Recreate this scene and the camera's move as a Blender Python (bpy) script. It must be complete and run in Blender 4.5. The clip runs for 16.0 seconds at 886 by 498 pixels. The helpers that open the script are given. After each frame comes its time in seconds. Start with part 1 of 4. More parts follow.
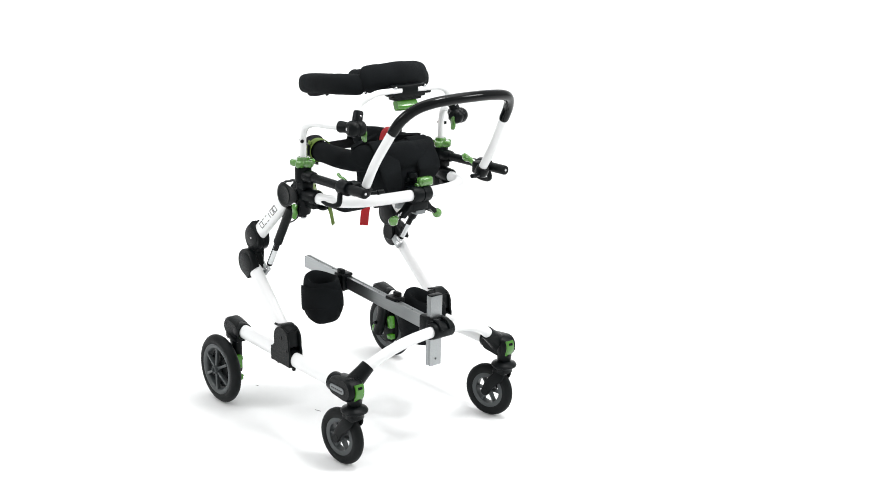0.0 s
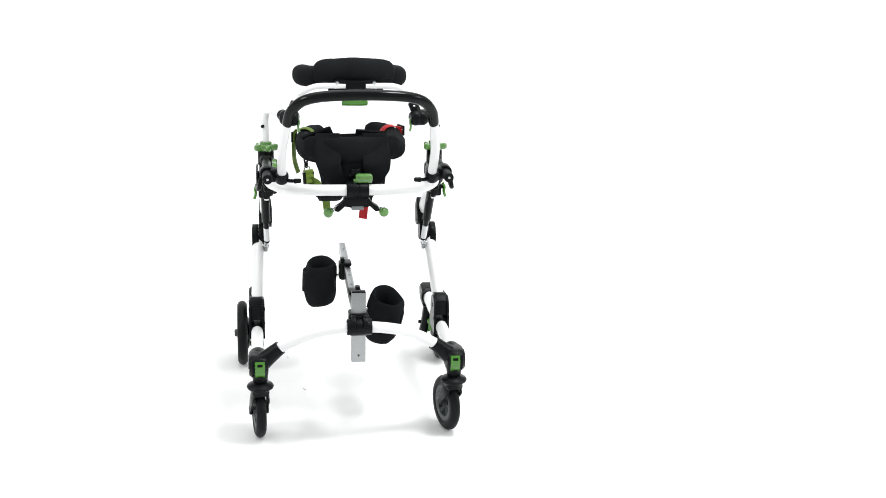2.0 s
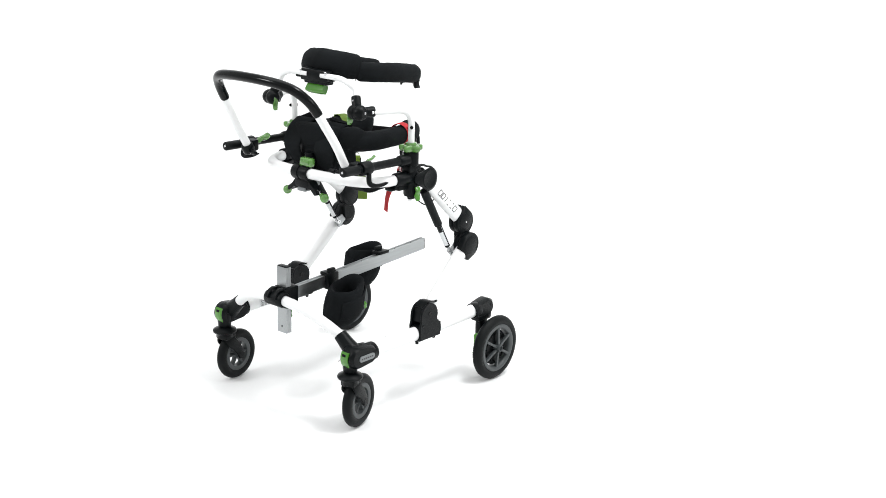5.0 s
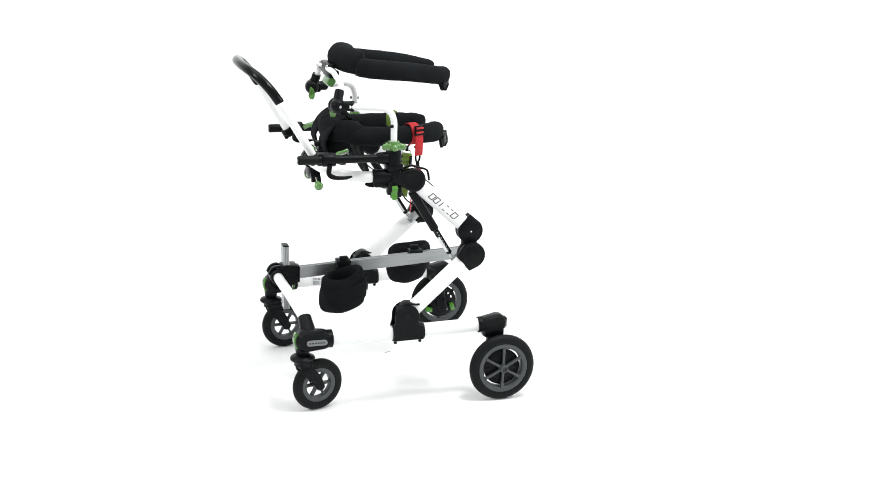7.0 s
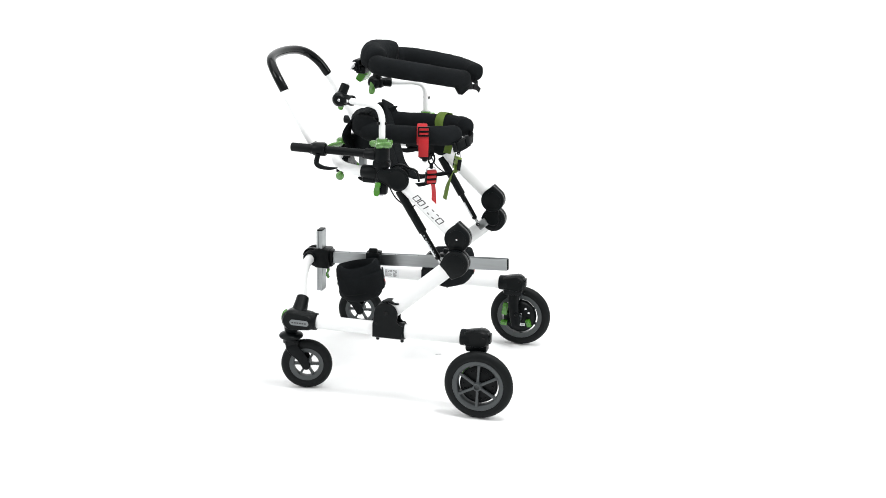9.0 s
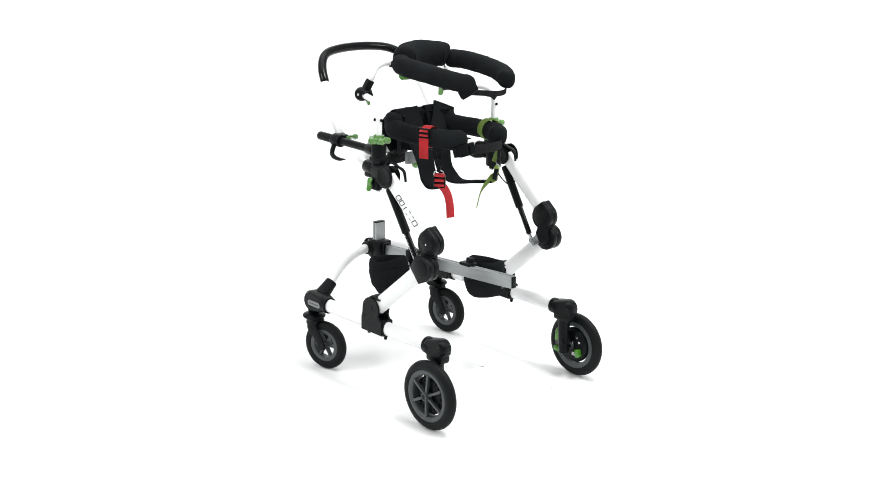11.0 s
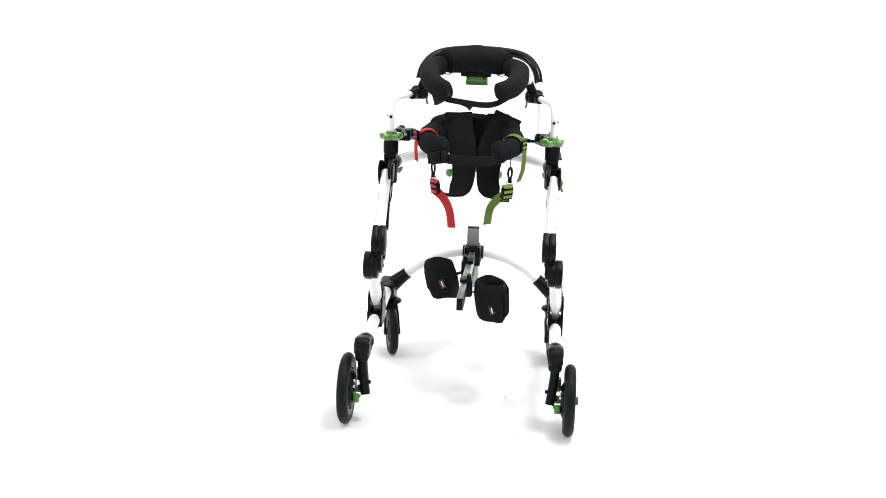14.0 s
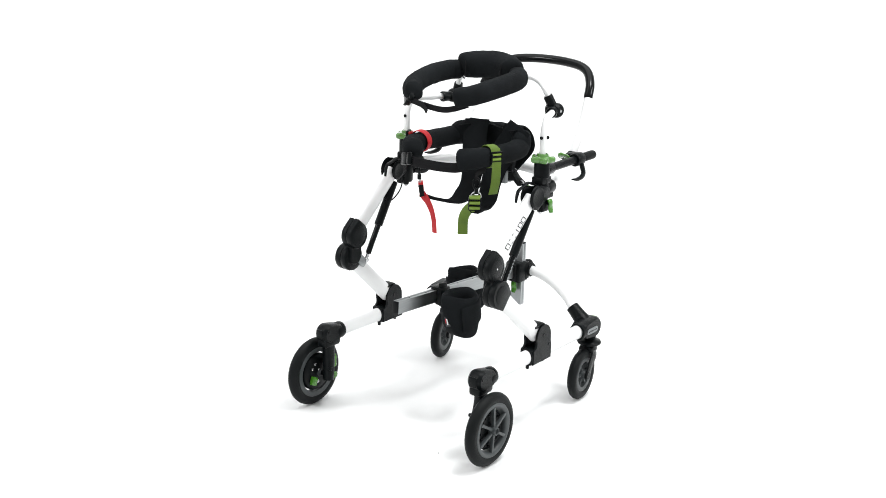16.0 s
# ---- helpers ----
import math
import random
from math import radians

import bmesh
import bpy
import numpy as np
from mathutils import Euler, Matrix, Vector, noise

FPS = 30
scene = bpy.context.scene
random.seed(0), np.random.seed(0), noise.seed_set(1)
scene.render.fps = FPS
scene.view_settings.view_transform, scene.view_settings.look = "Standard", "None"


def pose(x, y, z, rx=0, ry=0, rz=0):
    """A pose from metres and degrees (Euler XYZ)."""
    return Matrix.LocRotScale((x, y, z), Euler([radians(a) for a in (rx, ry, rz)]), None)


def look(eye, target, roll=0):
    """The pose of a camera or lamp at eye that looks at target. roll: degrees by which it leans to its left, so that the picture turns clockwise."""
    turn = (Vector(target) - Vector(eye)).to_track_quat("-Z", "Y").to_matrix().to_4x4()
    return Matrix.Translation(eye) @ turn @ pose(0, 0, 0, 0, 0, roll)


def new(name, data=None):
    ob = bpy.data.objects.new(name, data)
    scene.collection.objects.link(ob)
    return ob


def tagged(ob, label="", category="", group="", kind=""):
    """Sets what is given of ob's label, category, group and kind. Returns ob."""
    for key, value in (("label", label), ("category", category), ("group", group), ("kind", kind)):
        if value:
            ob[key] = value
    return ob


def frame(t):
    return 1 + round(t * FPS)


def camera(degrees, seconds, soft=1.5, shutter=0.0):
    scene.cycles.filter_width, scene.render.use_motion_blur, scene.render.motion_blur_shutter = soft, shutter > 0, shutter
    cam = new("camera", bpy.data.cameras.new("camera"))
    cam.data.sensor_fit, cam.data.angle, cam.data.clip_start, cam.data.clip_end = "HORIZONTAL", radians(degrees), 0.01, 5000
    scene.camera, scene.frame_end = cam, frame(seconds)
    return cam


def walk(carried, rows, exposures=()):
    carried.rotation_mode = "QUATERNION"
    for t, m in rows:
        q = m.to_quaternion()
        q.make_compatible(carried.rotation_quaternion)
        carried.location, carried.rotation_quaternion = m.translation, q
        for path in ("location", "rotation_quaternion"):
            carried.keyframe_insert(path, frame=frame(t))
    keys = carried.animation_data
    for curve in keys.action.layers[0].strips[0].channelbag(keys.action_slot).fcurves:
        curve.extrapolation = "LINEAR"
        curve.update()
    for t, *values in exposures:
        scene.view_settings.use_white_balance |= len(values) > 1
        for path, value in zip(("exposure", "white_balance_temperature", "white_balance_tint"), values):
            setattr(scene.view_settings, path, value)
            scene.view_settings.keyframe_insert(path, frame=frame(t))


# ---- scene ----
cam = camera(39.73, 16.0, soft=0.9)
EYE = Vector((0.0, -3.2056, 1.3654))
YAW, TILT, ROLL = 0.02988, 0.28764, 1.49
AIM = EYE + Vector((math.sin(YAW) * math.cos(TILT), math.cos(YAW) * math.cos(TILT), -math.sin(TILT)))
walk(cam, [(0.0, look(EYE, AIM, ROLL)), (16.0, look(EYE, AIM, ROLL))])

# turn of the walker about the turntable's axis: seconds, degrees
TURN = [(0, 38.96), (0.5, 31.07), (1, 23.26), (1.5, 15.43), (2, 7.47), (2.5, -0.63), (3, -8.79), (3.5, -16.95), (4, -25.08), (4.2,
        -28.33), (6.3, -62.63), (6.5, -65.86), (7, -73.89), (7.5, -81.87), (8, -89.80), (8.5, -97.73), (9, -105.71), (9.2, -108.91),
        (11.3, -142.63), (11.5, -145.84), (12, -153.89), (12.5, -161.96), (13, -170.03), (13.5, -178.10), (14, -186.17), (14.5, -194.24),
        (15, -202.29), (15.5, -210.33), (16, -218.38)]
OFF_AXIS = -0.1612        # the walker stands beside the axis

# ---- light: a white photo studio ----
world = bpy.data.worlds.new("studio")
scene.world = world
world.use_nodes = True
world.node_tree.nodes["Background"].inputs[0].default_value = (1.0, 1.0, 1.0, 1)
world.node_tree.nodes["Background"].inputs[1].default_value = 0.69
# unseen lamps: left, right, one added to whiten the paper wall, one overhead
for spot, aim, size, watts in (((-2.7, -1.0, 2.3), (0, 0.1, 0.2), 0.6, 31), ((2.8, -0.7, 2.3), (0, 0.1, 0.2), 0.6, 31), ((0, 1.2, 4.2), (0, 3.6, 0.8), 4.5, 125), ((1.0, -0.7, 3.4), (0.05, 0.1, 0.0), 0.6, 54)):
    lamp = bpy.data.lights.new("unseen_softbox", "AREA")
    lamp.shape, lamp.size, lamp.energy = "SQUARE", size, watts
    new("unseen_softbox", lamp).matrix_world = look(spot, aim)
scene.view_settings.exposure = 0.0


# ---- materials ----
def material(name, colour, rough=0.5, metal=0.0, grain=None, bump=0.0, spread=0.12, coat=0.0, sheen=0.0, gloss=0.5, big=14.0, stretch=(1, 1, 1)):
    """A surface with a fine grain, a broad variation and a fine relief."""
    m = bpy.data.materials.new(name)
    m.use_nodes = True
    t = m.node_tree
    b = t.nodes["Principled BSDF"]
    b.inputs["Metallic"].default_value = metal
    b.inputs["Coat Weight"].default_value = coat
    b.inputs["Sheen Weight"].default_value = sheen
    b.inputs["Specular IOR Level"].default_value = gloss
    at = t.nodes.new("ShaderNodeTexCoord")
    mp = t.nodes.new("ShaderNodeMapping")
    mp.inputs["Scale"].default_value = stretch
    t.links.new(at.outputs["Object"], mp.inputs["Vector"])
    fine, broad = t.nodes.new("ShaderNodeTexNoise"), t.nodes.new("ShaderNodeTexNoise")
    fine.inputs["Scale"].default_value, fine.inputs["Detail"].default_value = grain or 400, 4
    broad.inputs["Scale"].default_value, broad.inputs["Detail"].default_value = big, 3
    for n in (fine, broad):
        t.links.new(mp.outputs["Vector"], n.inputs["Vector"])
    mix = t.nodes.new("ShaderNodeMath")
    mix.operation = "ADD"
    t.links.new(fine.outputs["Fac"], mix.inputs[0])
    t.links.new(broad.outputs["Fac"], mix.inputs[1])
    ramp = t.nodes.new("ShaderNodeMapRange")
    ramp.inputs["From Min"].default_value, ramp.inputs["From Max"].default_value = 0.6, 1.4
    ramp.inputs["To Min"].default_value, ramp.inputs["To Max"].default_value = 1 - spread, 1 + spread
    t.links.new(mix.outputs[0], ramp.inputs["Value"])
    col = t.nodes.new("ShaderNodeVectorMath")
    col.operation = "SCALE"
    col.inputs[0].default_value = colour
    t.links.new(ramp.outputs["Result"], col.inputs["Scale"])
    t.links.new(col.outputs[0], b.inputs["Base Color"])
    rr = t.nodes.new("ShaderNodeMapRange")
    rr.inputs["To Min"].default_value, rr.inputs["To Max"].default_value = max(rough - 0.08, 0.03), min(rough + 0.1, 1)
    t.links.new(broad.outputs["Fac"], rr.inputs["Value"])
    t.links.new(rr.outputs["Result"], b.inputs["Roughness"])
    if bump:
        bp = t.nodes.new("ShaderNodeBump")
        bp.inputs["Strength"].default_value, bp.inputs["Distance"].default_value = bump, 0.001
        t.links.new(fine.outputs["Fac"], bp.inputs["Height"])
        t.links.new(bp.outputs["Normal"], b.inputs["Normal"])
    return m


PAPER = material("white_studio_paper", (0.86, 0.87, 0.87), 0.8, grain=60, spread=0.012, big=1.5)
WHITE = material("white_powder_coat", (0.80, 0.81, 0.81), 0.35, grain=900, bump=0.05, spread=0.02, coat=0.3)
PLASTIC = material("black_moulded_plastic", (0.0026, 0.0038, 0.0043), 0.3, grain=1500, bump=0.3, spread=0.25, gloss=0.12)
GLOSS = material("glossy_black_lacquer", (0.0018, 0.0026, 0.0029), 0.13, grain=300, spread=0.15, gloss=0.17)
FABRIC = material("black_neoprene_fabric", (0.0078, 0.0092, 0.0102), 0.9, grain=1100, bump=0.8, spread=0.4, gloss=0.08)
WEBBING = material("black_webbing", (0.0075, 0.0076, 0.0085), 0.75, grain=700, bump=0.8, spread=0.3, stretch=(1, 1, 4), gloss=0.12)
RUBBER = material("black_tyre_rubber", (0.0036, 0.0048, 0.0052), 0.5, grain=800, bump=0.3, spread=0.22, gloss=0.14)
RIM = material("grey_rim_plastic", (0.042, 0.049, 0.051), 0.45, grain=900, bump=0.15, spread=0.12)
ALU = material("brushed_aluminium", (0.34, 0.355, 0.36), 0.34, metal=1.0, grain=260, bump=0.12, spread=0.1, stretch=(1, 0.05, 1))
CHROME = material("polished_steel", (0.62, 0.63, 0.64), 0.14, metal=1.0, grain=300, spread=0.06)
GREEN = material("glossy_green_plastic", (0.045, 0.19, 0.011), 0.24, grain=500, bump=0.08, spread=0.12, coat=0.4)
CLEARGREEN = material("translucent_green_plastic", (0.115, 0.31, 0.06), 0.16, grain=300, bump=0.06, spread=0.28, coat=0.8, big=30)
RED = material("red_webbing", (0.43, 0.005, 0.010), 0.7, grain=700, bump=0.7, spread=0.16, stretch=(1, 1, 4))
REDPLASTIC = material("red_buckle_plastic", (0.43, 0.007, 0.012), 0.35, grain=600, bump=0.1, spread=0.1)
OLIVE = material("green_webbing", (0.092, 0.16, 0.012), 0.7, grain=700, bump=0.7, spread=0.16, stretch=(1, 1, 4))
OLIVEPLASTIC = material("green_buckle_plastic", (0.17, 0.27, 0.03), 0.3, grain=600, bump=0.1, spread=0.1)
# small dark marks and print, also the shade painted in for holes
DARKMARK = material("dark_marks_and_hole_shade", (0.03, 0.03, 0.033), 0.5, spread=0.1)
PALE = material("pale_label", (0.72, 0.74, 0.75), 0.5, spread=0.04)
CLEARGREEN.node_tree.nodes["Principled BSDF"].inputs["Transmission Weight"].default_value = 0.35
SILVER = material("silver_label", (0.17, 0.185, 0.19), 0.4, spread=0.06)


# ---- mesh tools ----
def V(*p):
    return Vector(p)


def along(at, way, up="Y"):
    """A pose at a point whose z axis points along way."""
    return Matrix.Translation(at) @ Vector(way).to_track_quat("Z", up).to_matrix().to_4x4()


def curve(points, steps=8):
    """A smooth line through the points."""
    p = [Vector(q) for q in points]
    p = [2 * p[0] - p[1]] + p + [2 * p[-1] - p[-2]]
    out = []
    for i in range(1, len(p) - 2):
        a, b, c, d = p[i - 1:i + 3]
        for k in range(steps):
            u = k / steps
            out.append(0.5 * (2 * b + (c - a) * u + (2 * a - 5 * b + 4 * c - d) * u * u + (3 * b - a - 3 * c + d) * u ** 3))
    return out + [p[-2]]


def sweep(bm, line, wide, high=None, seg=14, up=None, square=2.0, cap=True):
    """A body along a line; wide and high: its half widths, numbers or one a point. square: 2 for an ellipse, more for a rounded box."""
    line = [Vector(q) for q in line]
    n = len(line)
    wide = wide if isinstance(wide, (list, tuple)) else [wide] * n
    high = wide if high is None else high
    high = high if isinstance(high, (list, tuple)) else [high] * n
    ref = Vector(up) if up else None
    rings = []
    for i in range(n):
        t = (line[min(i + 1, n - 1)] - line[max(i - 1, 0)]).normalized()
        if up:
            side = t.cross(Vector(up)).normalized()
        else:
            if ref is None:
                ref = V(0, 0, 1) if abs(t.z) < 0.9 else V(0, 1, 0)
            side = t.cross(ref).normalized()
        top = side.cross(t).normalized()
        if not up:
            ref = top
        ring = []
        for k in range(seg):
            a = 2 * math.pi * k / seg
            c, s = math.cos(a), math.sin(a)
            c = math.copysign(abs(c) ** (2 / square), c)
            s = math.copysign(abs(s) ** (2 / square), s)
            ring.append(bm.verts.new(line[i] + side * wide[i] * c + top * high[i] * s))
        rings.append(ring)
    for a, b in zip(rings, rings[1:]):
        for k in range(seg):
            bm.faces.new((a[k], a[(k + 1) % seg], b[(k + 1) % seg], b[k]))
    if cap:
        bm.faces.new(rings[0][::-1])
        bm.faces.new(rings[-1])
    return bm


def rod(bm, a, b, r, r2=None, seg=16, edge=0.0015):
    """A round bar with eased ends."""
    a, b = Vector(a), Vector(b)
    h = (b - a).length
    r2 = r if r2 is None else r2
    e = min(edge, h / 3, r / 2)
    return lathe(bm, [(0, 0), (r - e, 0), (r, e), (r2, h - e), (r2 - e, h), (0, h)], along(a, b - a), seg)


def lathe(bm, profile, m, seg=24):
    """Turns a profile of (radius, height) about the z axis of m."""
    rings = []
    for r, h in profile:
        if r < 1e-6:
            rings.append([bm.verts.new(m @ V(0, 0, h))])
        else:
            rings.append([bm.verts.new(m @ V(r * math.cos(2 * math.pi * k / seg), r * math.sin(2 * math.pi * k / seg), h)) for k in range(seg)])
    for a, b in zip(rings, rings[1:]):
        for k in range(seg):
            q = [a[k % len(a)], a[(k + 1) % len(a)], b[(k + 1) % len(b)], b[k % len(b)]]
            q = list(dict.fromkeys(q))
            if len(q) > 2:
                bm.faces.new(q)
    return bm


def box(bm, at, size, edge=0.002, m=None, seg=2):
    """A block with rounded edges; m turns it about its centre."""
    g = bmesh.ops.create_cube(bm, size=1, matrix=Matrix.Translation(at) @ (m or Matrix()) @ Matrix.Diagonal((*size, 1)))
    if edge:
        lines = list({e for v in g["verts"] for e in v.link_edges})
        bmesh.ops.bevel(bm, geom=lines, offset=edge, segments=seg, affect="EDGES", profile=0.5)
    return bm


def slab(bm, outline, thick, m, edge=0.002):
    """An outline (x, y) of m's plane, with a thickness along its z and eased rims."""
    n = len(outline)
    mid = [sum(p[k] for p in outline) / n for k in (0, 1)]
    size = max(math.hypot(p[0] - mid[0], p[1] - mid[1]) for p in outline)
    small = 1 - edge / size
    layers = []
    for z, f in ((-thick / 2, small), (-thick / 2 + edge, 1), (thick / 2 - edge, 1), (thick / 2, small)):
        layers.append([bm.verts.new(m @ V(mid[0] + (p[0] - mid[0]) * f, mid[1] + (p[1] - mid[1]) * f, z)) for p in outline])
    for a, b in zip(layers, layers[1:]):
        for k in range(n):
            bm.faces.new((a[k], a[(k + 1) % n], b[(k + 1) % n], b[k]))
    bm.faces.new(layers[0][::-1])
    bm.faces.new(layers[-1])
    return bm


def pill(a, b, ra, rb, seg=10):
    """The outline round two circles, a and b."""
    d = math.atan2(b[1] - a[1], b[0] - a[0])
    pts = [(b[0] + rb * math.cos(d + u), b[1] + rb * math.sin(d + u)) for u in [-math.pi / 2 + math.pi * k / seg for k in range(seg + 1)]]
    return pts + [(a[0] + ra * math.cos(d + u), a[1] + ra * math.sin(d + u)) for u in [math.pi / 2 + math.pi * k / seg for k in range(seg + 1)]]


SIDE = Matrix(((0, 0, 1, 0), (1, 0, 0, 0), (0, 1, 0, 0), (0, 0, 0, 1)))     # a slab's x, y lie along the walker's y, z


def part(name, bm, mat, parent, label="", m=None, sharp=40):
    """Links a mesh as one part of a thing, or of a part."""
    bmesh.ops.recalc_face_normals(bm, faces=bm.faces)
    me = bpy.data.meshes.new(name)
    bm.to_mesh(me)
    bm.free()
    me.materials.append(mat)
    for p in me.polygons:
        p.use_smooth = True
    me.set_sharp_from_angle(angle=radians(sharp))
    ob = new(name, me)
    if parent is not None:
        ob.parent = parent
    if m is not None:
        ob.matrix_basis = m
    return tagged(ob, label)


def B():
    return bmesh.new()


# ---- the studio ----
bm = B()
FLOOR = 0.0045
prof = [(-9, FLOOR), (2.6, FLOOR)] + [(2.6 + 1.6 * math.sin(a), FLOOR + 1.6 - 1.6 * math.cos(a)) for a in [math.pi / 2 * k / 12 for k in range(1, 13)]] + [(4.2, 5.0)]
left = [bm.verts.new((-9, y, z)) for y, z in prof]
right = [bm.verts.new((9, y, z)) for y, z in prof]
for k in range(len(prof) - 1):
    bm.faces.new((left[k], right[k], right[k + 1], left[k + 1]))
sweep_ob = part("backdrop", bm, PAPER, None, "seamless white paper sweep of a photo studio, floor and wall in one", sharp=80)
tagged(sweep_ob, category="backdrop", kind="structure")

# ---- the walker ----
walker = tagged(new("gait_walker"), "white tubular gait walker with black pads and green knobs", "walker")


def both(s):
    """Mirrors a point of the red-strap side to side s."""
    return lambda x, y, z: V(s * x, y, z)


def rear_wheel(s):
    P = both(s)
    hub = P(0.2905, 0.238, 0.0985)
    out = along(hub, (s, 0, 0))
    bm = B()
    ring = [(0.068, -0.012), (0.076, -0.0145), (0.082, -0.0142), (0.0885, -0.0108), (0.0926, -0.0055), (0.094, 0), (0.0926, 0.0055), (0.0885, 0.0108), (0.082, 0.0142), (0.076, 0.0145), (0.068, 0.012), (0.066, 0), (0.068, -0.012)]
    lathe(bm, ring, Matrix(), 56)
    tyre = bm
    # brake drum behind the spokes, with a ring of knobs
    bm = B()
    lathe(bm, [(0, -0.022), (0.036, -0.022), (0.047, -0.016), (0.0515, -0.009), (0.0515, -0.001), (0.046, 0.002), (0.02, 0.003), (0, 0.003)], Matrix(), 40)
    for k in range(18):
        a = 2 * math.pi * k / 18
        rod(bm, (0.041 * math.cos(a), 0.041 * math.sin(a), 0.001), (0.041 * math.cos(a), 0.041 * math.sin(a), 0.0055), 0.0028, seg=8, edge=0.0006)
    wheel = part("rear_wheel", bm, PLASTIC, walker, "large rear wheel with black tyre and grey six-spoke rim", out)
    part("tyre", tyre, RUBBER, wheel)
    bm = B()
    lathe(bm, [(0.056, -0.012), (0.069, -0.0135), (0.0705, -0.011), (0.0705, 0.0115), (0.069, 0.0135), (0.066, 0.0142), (0.0585, 0.012), (0.056, 0.0085), (0.0555, 0), (0.056, -0.012)], Matrix(), 56)
    part("rim", bm, RIM, wheel)
    for k in range(6):
        a = 2 * math.pi * k / 6 + 0.5
        bm = B()
        c, n = math.cos(a), math.sin(a)
        sweep(bm, [(c * r, n * r, z) for r, z in ((0.009, 0.011), (0.03, 0.0105), (0.058, 0.009))], [0.0042, 0.0036, 0.0044], [0.005, 0.0045, 0.0045], 8, up=(0, 0, 1), square=4)
        part("spoke", bm, RIM, wheel)
    bm = B()
    lathe(bm, [(0, -0.03), (0.008, -0.03), (0.011, -0.02), (0.0115, 0.014), (0.0105, 0.022), (0.0085, 0.0235), (0.007, 0.0225), (0.006, 0.018), (0, 0.018)], Matrix(), 20)
    part("hub", bm, RIM, wheel)
    # brake levers and a small label on the inner face
    inner = along(hub, (-s, 0, 0))
    for y, z, w, h in ((-0.042, 0.026, 0.018, 0.038), (-0.044, -0.018, 0.022, 0.016), (0.032, -0.013, 0.015, 0.024)):
        bm = B()
        box(bm, (0, 0, 0), (0.017, w, h), 0.004, pose(0, 0, 0, 18 if y > 0 else -6))
        box(bm, (-s * 0.007, 0, h * 0.22), (0.01, w * 0.62, h * 0.3), 0.002)
        rod(bm, (-0.006, 0, -h * 0.2), (0.006, 0, -h * 0.2), 0.0055, seg=12)
        place = out.inverted() @ Matrix.Translation(hub + V(-s * 0.030, y, z))
        part("brake_lever", bm, GREEN, wheel, "green plastic lever", place)
    bm = B()
    box(bm, (0, 0, 0), (0.0012, 0.016, 0.009), 0.0004)
    part("label_plate", bm, PALE, wheel, "small white label", out.inverted() @ Matrix.Translation(hub + V(-s * 0.0228, 0.012, -0.022)))
    bm = B()
    for z in (0.0018, -0.0012):
        box(bm, (0, 0, z), (0.0008, 0.009, 0.0013), 0)
    part("print_bars", bm, DARKMARK, wheel, "", out.inverted() @ Matrix.Translation(hub + V(-s * 0.0236, 0.012, -0.022)))
    for y, z in ((0.02, 0.03), (0.005, 0.012), (0.03, 0.018)):
        bm = B()
        lathe(bm, [(0, -0.002), (0.004, -0.002), (0.004, 0.002), (0.003, 0.003), (0, 0.003)], Matrix(), 10)
        part("bolt", bm, CHROME, wheel, "", out.inverted() @ along(hub + V(-s * 0.0235, y, z), (-s, 0, 0)))
    # rail end head and fork leg, on the inner side of the wheel
    bm = B()
    slab(bm, pill((0.200, 0.2125), (0.233, 0.2155), 0.0215, 0.0255), 0.039, Matrix.Translation(P(0.250, 0, 0)) @ SIDE, 0.007)
    lathe(bm, [(0.0185, -0.004), (0.0215, -0.003), (0.0225, 0), (0.0225, 0.02), (0.02, 0.024)], along(P(0.249, 0.180, 0.212), (0, 1, 0.01)), 24)
    box(bm, P(0.250, 0.2215, 0.192), (0.035, 0.06, 0.03), 0.008)
    fork = part("rear_fork", bm, PLASTIC, walker, "black plastic rail end with a fork leg")
    bm = B()
    sweep(bm, curve([P(0.252, 0.226, 0.205), P(0.2505, 0.222, 0.165), P(0.246, 0.227, 0.118), P(0.241, 0.235, 0.083)], 4), [0.020, 0.0195, 0.019, 0.018, 0.0172, 0.0165, 0.016, 0.0155, 0.015, 0.015, 0.0148, 0.0145, 0.013], 0.0122, 16, up=(s, 0, 0), square=3.2)
    part("fork_leg", bm, PLASTIC, fork)
    for z in (0.1, 0.118):
        bm = B()
        rod(bm, P(0.242, 0.236, z), P(0.2625 if z == 0.1 else 0.227, 0.236, z), 0.0075 if z == 0.1 else 0.005, seg=14)
        part("axle_bolt", bm, PLASTIC, fork)
    bm = B()
    box(bm, P(0.250, 0.2575, 0.217), (0.022, 0.004, 0.026), 0.0018)
    part("head_cover", bm, PLASTIC, fork)
    bm = B()
    rod(bm, P(0.269, 0.242, 0.222), P(0.2705, 0.242, 0.222), 0.004, seg=12)
    part("head_screw", bm, GLOSS, fork)
    bm = B()
    rod(bm, P(0.231, 0.242, 0.222), P(0.2295, 0.242, 0.222), 0.004, seg=12)
    part("head_screw", bm, GLOSS, fork)


